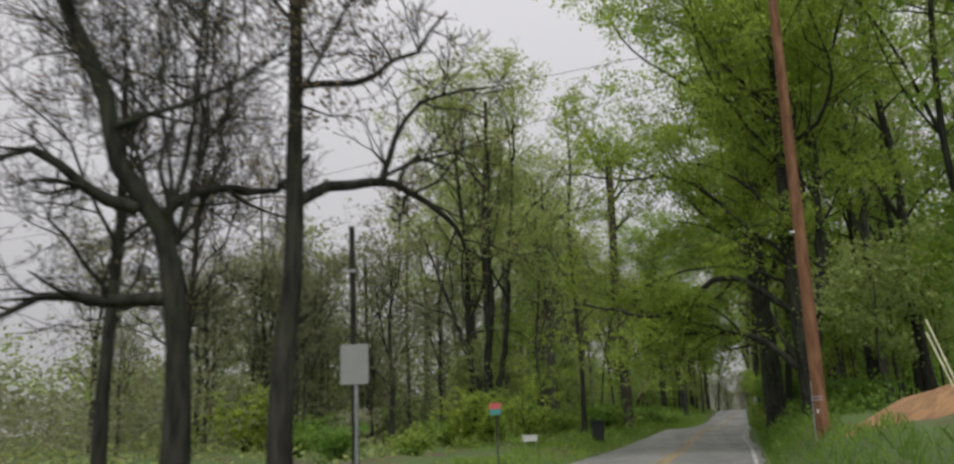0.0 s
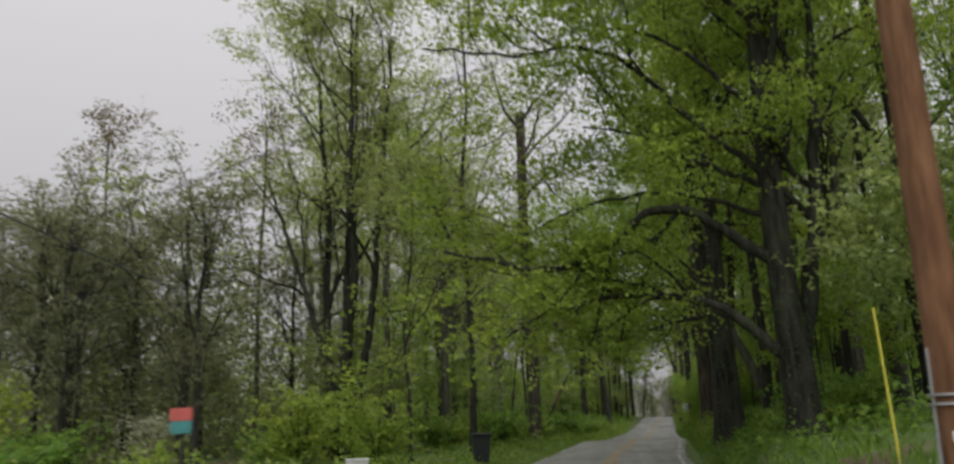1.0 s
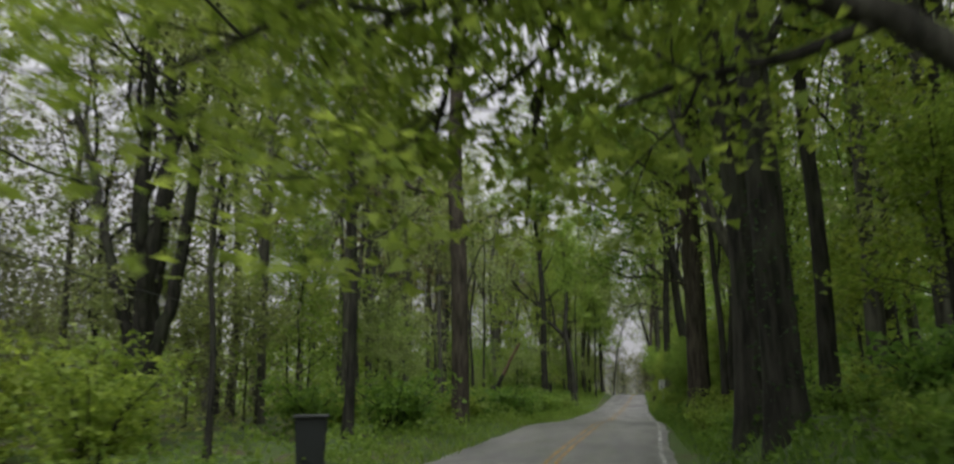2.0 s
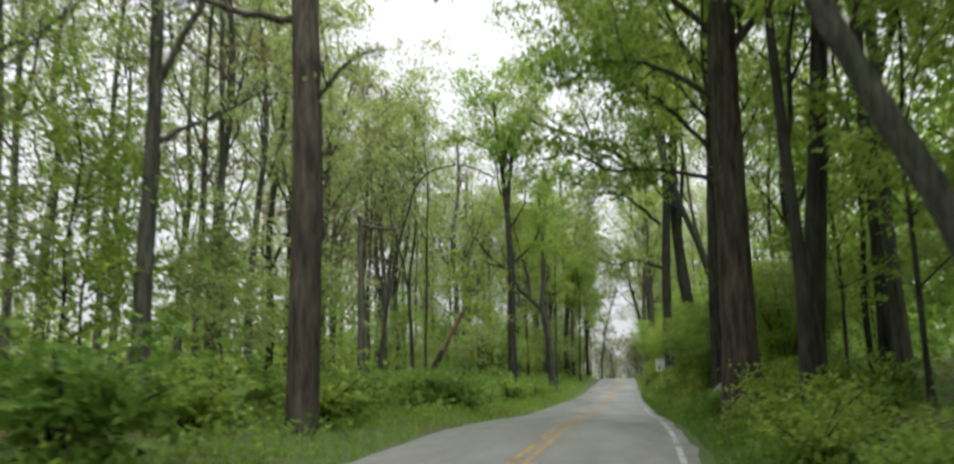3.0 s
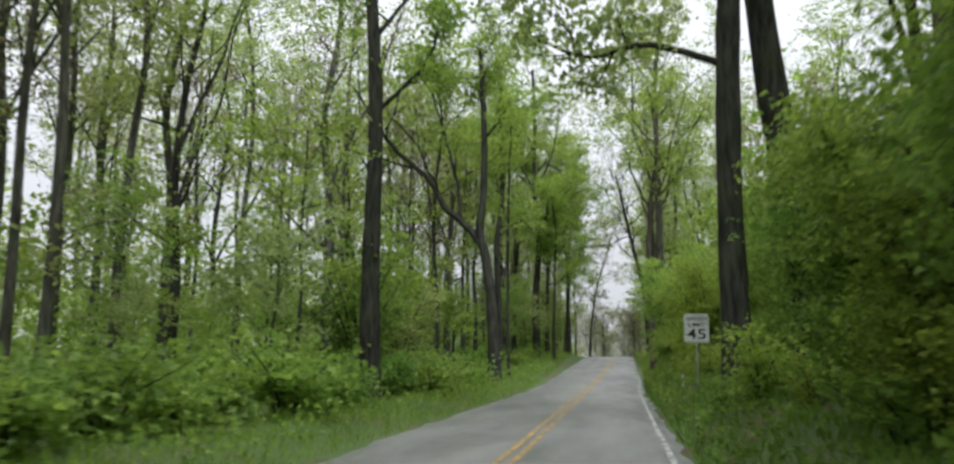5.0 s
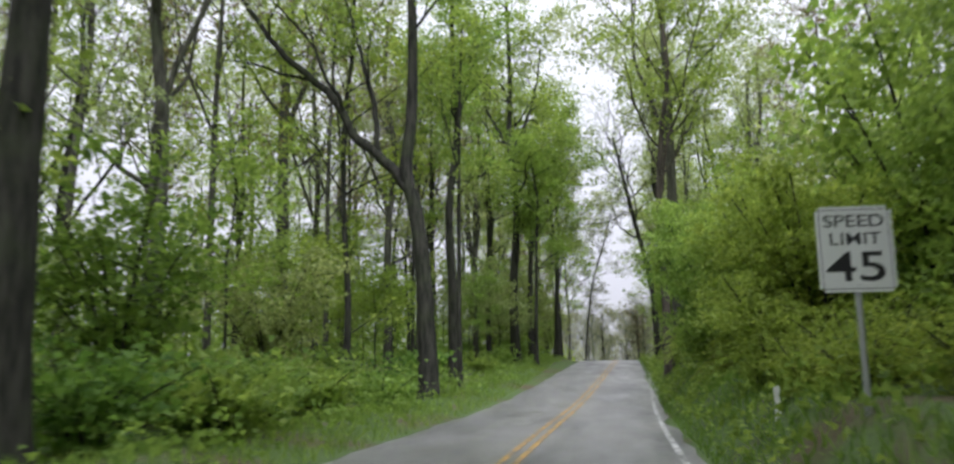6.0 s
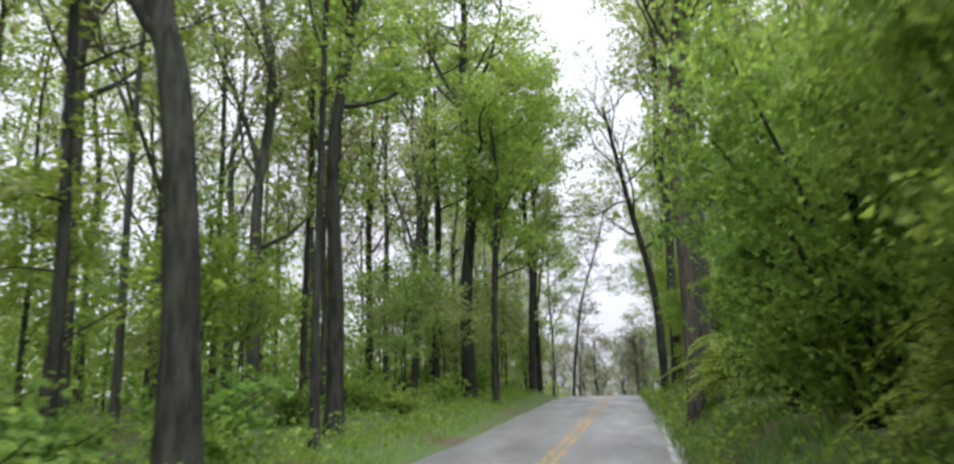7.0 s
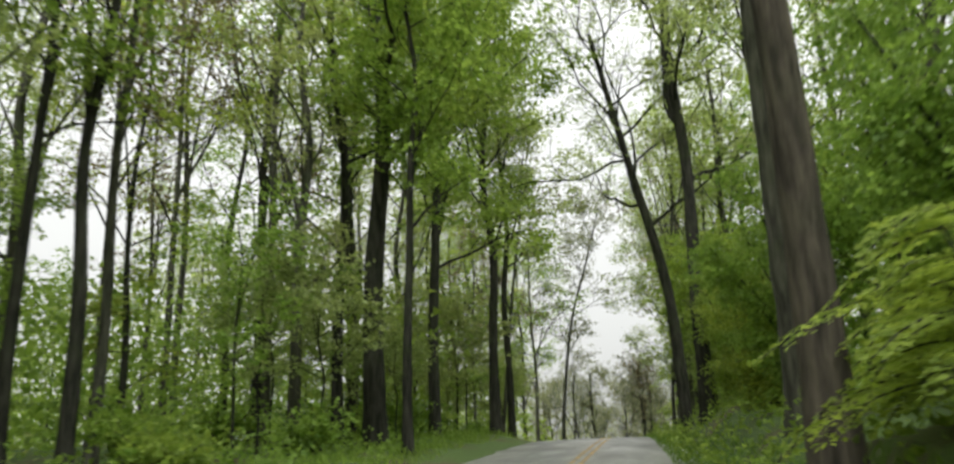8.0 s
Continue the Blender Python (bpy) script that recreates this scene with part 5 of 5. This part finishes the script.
# ---- road furniture ----
def text_mesh(name, body, size, at, parent, mat, wide=1.0, bold=0.001):
    """Raised lettering that faces down the lane."""
    cu = bpy.data.curves.new(name, "FONT")
    cu.body, cu.size, cu.align_x, cu.align_y, cu.extrude = body, size, "CENTER", "CENTER", 0.001
    cu.offset = bold
    tmp = new(name, cu)
    me = bpy.data.meshes.new_from_object(tmp.evaluated_get(bpy.context.evaluated_depsgraph_get()))
    bpy.data.objects.remove(tmp)
    me.materials.clear()
    me.materials.append(mat)
    ob = child(name, me, parent)
    ob.matrix_basis = pose(*at, 90, 0, 0) @ Matrix.Diagonal((wide, 1, 1, 1))
    return ob


def speed_sign():
    top = holder("road_sign", 2.0, 89.9, gz(2.0, 89.9), "white speed limit sign with black lettering on a metal post", "road sign", turn=4)
    base = gz(2.0, 89.9)
    mid = 2.29 - base
    part("post", rod((0, 0.03, -0.5), (0.0, 0.03, mid + 0.3), 0.03, 0.03, 8), METAL, top, "grey galvanised post")
    bm = box(0.65, 0.006, 0.762, (0, 0, mid))
    vert = [e for e in bm.edges if abs(e.verts[0].co.x - e.verts[1].co.x) < 1e-4 and abs(e.verts[0].co.z - e.verts[1].co.z) < 1e-4]
    bmesh.ops.bevel(bm, geom=vert, offset=0.035, segments=4, affect="EDGES")
    plate = part("plate", bm, SIGN_WHITE, top, "white reflective plate")
    for w, h, x, z in ((0.596, 0.006, 0, 0.352), (0.596, 0.006, 0, -0.352), (0.006, 0.698, 0.295, 0), (0.006, 0.698, -0.295, 0)):
        part("border", box(w, 0.002, h, (x, -0.0045, mid + z)), SIGN_BLACK, plate)
    text_mesh("lettering", "SPEED", 0.155, (0, -0.005, mid + 0.245), plate, SIGN_BLACK, 1.25)
    text_mesh("lettering", "LIMIT", 0.155, (0, -0.005, mid + 0.085), plate, SIGN_BLACK, 1.22)
    text_mesh("lettering", "45", 0.37, (0, -0.005, mid - 0.17), plate, SIGN_BLACK, 1.42, 0.003)
    for z in (0.3, -0.32):
        part("bolt", rod((0, -0.008, mid + z), (0, 0.03, mid + z), 0.009, 0.009, 6), METAL, top)


def back_sign():
    top = holder("small_sign", -4.55, 10.4, gz(-4.55, 10.4), "plain pale grey back of a small sign on a thin post", "road sign", turn=20)
    h = 2.12 - top.location.z
    part("plate", box(0.39, 0.005, 0.55, (0, 0, h), 0.002), SIGN_GREY_SHADED, top, "pale metal plate, its grey darkened for shade")
    part("post", rod((0.02, 0.03, -0.4), (0.02, 0.03, h + 0.2), 0.022, 0.022, 8), METAL, top)


def yard_sign():
    top = holder("yard_sign", -5.25, 19.6, gz(-5.25, 19.6), "small red and teal box sign on a short stake", "sign", turn=-15)
    h = 1.57 - top.location.z
    part("upper_panel", box(0.32, 0.04, 0.14, (0, 0, h + 0.07), 0.006), RED, top, "faded red upper half")
    part("lower_panel", box(0.31, 0.036, 0.14, (0, 0, h - 0.072), 0.006), TEAL, top, "teal lower half")
    part("stake", box(0.045, 0.03, h + 0.25, (0, 0.035, (h - 0.25) / 2 + 0.0), 0.004), BARK_GREY, top)


def utility_pole():
    x, y = 1.95, 17.25
    top = holder("utility_pole", x, y, gz(x, y), "reddish-brown wooden utility pole on the grassy bank", "utility pole")
    w = Wood()
    pts = smooth_line([(0, 0, -0.5), (0.05, 0, 3.0), (0.16, 0.0, 9.5)], 0.6)
    w.tube(pts, np.linspace(0.135, 0.095, len(pts)), 16)
    shaft = child("shaft", w.mesh("shaft", POLE_WOOD), top)
    for z in (0.62, 0.68):
        part("band", rod((0, 0, z), (0, 0, z + 0.018), 0.139, 0.139, 16), METAL, shaft, "thin metal band")
    part("tag", box(0.03, 0.004, 0.07, (-0.05, -0.137, 0.42)), SIGN_WHITE, shaft, "small pale tag")
    part("conduit", rod((-0.14, -0.02, -0.3), (-0.10, -0.02, 1.0), 0.014, 0.014, 8), METAL, top, "thin grey ground wire moulding")
    part("bracket", box(0.1, 0.16, 0.05, (-0.08, 0, 3.95), 0.008), METAL, shaft)


def guy_guard(x, y, lean, length, mat, label):
    top = holder("guy_guard", x, y, gz(x, y), label, "guy wire guard")
    bm = rod((0, 0, -0.1), (lean[0] * length, lean[1] * length, length), 0.013, 0.012, 8)
    part("sleeve", bm, mat, top)
    part("anchor_rod", rod((-lean[0] * 0.15, -lean[1] * 0.15, -0.2), (lean[0] * 0.1, lean[1] * 0.1, 0.1), 0.01, 0.01, 6), METAL, top)


def old_post():
    top = holder("wooden_post", -5.6, 12.6, gz(-5.6, 12.6), "tall thin weathered wooden post with a cable clamp", "post")
    part("shaft", rod((0, 0, -0.4), (-0.06, 0, 4.7 - top.location.z), 0.066, 0.05, 10), BARK_DARK, top)
    part("clamp", box(0.14, 0.14, 0.05, (-0.05, 0, 3.9 - top.location.z), 0.008), METAL, top)


def cable(label, a, b, sag, r=0.007, splice=0.0):
    w = Wood()
    u = np.linspace(0, 1, 24)[:, None]
    pts = np.array(a) * (1 - u) + np.array(b) * u
    pts[:, 2] -= 4 * sag * (u * (1 - u))[:, 0]
    w.tube(pts, np.full(24, r), 5)
    ob = tagged(new("cable", w.mesh("cable", CABLE)), label, "cable", "overhead cables")
    if splice:
        w = Wood()
        line = smooth_line(pts[:4], 0.25)
        line = line[(line[:, 1] > splice) & (line[:, 1] < splice + 1.2)]
        w.tube(line, np.full(len(line), 0.03), 7)
        child("splice", w.mesh("splice", CABLE), ob, "thicker black splice sleeve")


def wheelie_bin():
    top = holder("wheelie_bin", -5.75, 37.3, gz(-5.75, 37.3), "dark plastic wheeled rubbish bin on the verge", "bin", turn=20)
    bm = box(0.56, 0.6, 0.86, (0, 0, 0.53))
    for v in bm.verts:
        if v.co.z < 0.5:
            v.co.x *= 0.82
            v.co.y *= 0.8
    bmesh.ops.bevel(bm, geom=bm.edges[:], offset=0.03, segments=2, affect="EDGES")
    part("body", bm, BIN_DARK, top)
    part("lid", box(0.62, 0.68, 0.06, (0, -0.02, 0.99), 0.02), BIN_DARK, top)
    part("handle", rod((-0.26, 0.36, 0.92), (0.26, 0.36, 0.92), 0.016, 0.016, 8), BIN_DARK, top)
    for x in (-0.24, 0.24):
        part("wheel", rod((x - 0.025, 0.27, 0.1), (x + 0.025, 0.27, 0.1), 0.1, 0.1, 16), CABLE, top)


def white_box():
    top = holder("white_crate", -6.9, 29.4, gz(-6.9, 29.4), "small white plastic crate on short legs by the verge", "crate", turn=25)
    part("body", box(0.5, 0.34, 0.2, (0, 0, 0.42), 0.02), BIN_WHITE, top)
    part("rim", box(0.54, 0.38, 0.035, (0, 0, 0.53), 0.01), BIN_WHITE, top)
    for x in (-0.2, 0.2):
        for y in (-0.12, 0.12):
            part("leg", rod((x, y, -0.1), (x, y, 0.34), 0.015, 0.015, 8), METAL, top)


def marker_post():
    top = holder("marker_post", 1.82, 93.2, gz(1.82, 93.2), "short white marker post in the grass", "post")
    part("shaft", box(0.07, 0.05, 0.5, (0, 0, 0.12), 0.012), BIN_WHITE, top)


def boulder(x, y, s, seed):
    rng = np.random.default_rng(seed)
    bm = bmesh.new()
    bmesh.ops.create_icosphere(bm, subdivisions=3, radius=1)
    for v in bm.verts:
        k = 1 + 0.22 * noise.noise(v.co * 1.7 + Vector((seed, 0, 0))) + 0.06 * noise.noise(v.co * 5)
        v.co = Vector((v.co.x * k * s * 1.2, v.co.y * k * s, v.co.z * k * s * 0.8))
    me = bpy.data.meshes.new("boulder")
    bm.to_mesh(me)
    bm.free()
    me.materials.append(STONE)
    for p in me.polygons:
        p.use_smooth = True
    ob = tagged(new("boulder", me), "grey weathered boulder at the foot of a tree", "boulder")
    ob.location = (x, y, gz(x, y) + s * 0.5)


speed_sign()
back_sign()
yard_sign()
utility_pole()
guy_guard(2.06, 19.2, (-0.025, 0.0), 1.4, YELLOW, "yellow plastic guard on a guy wire")
guy_guard(3.4, 12.7, (-0.32, 0.0), 1.0, PALE, "pale plastic guard on a guy wire")
guy_guard(3.6, 13.3, (-0.28, 0.05), 1.3, PALE, "pale plastic guard on a guy wire")
old_post()
wheelie_bin()
white_box()
marker_post()
boulder(2.85, 63.2, 0.48, 4)
cable("thin black cable sagging across the lane from the pole", (1.85, 17.25, 5.15), (-14.5, 20.0, 2.7), 0.3)
cable("thin black cable sagging from the wooden post", (-5.65, 12.6, 3.95), (-14, 58, 4.5), 0.5, 0.011, 14.6)
cable("thin overhead cable against the sky", (2.05, 17.25, 9.2), (-30, 17, 9.5), 0.5)
cable("thin overhead cable against the sky", (2.05, 17.25, 8.6), (-30, 23, 8.6), 0.5)
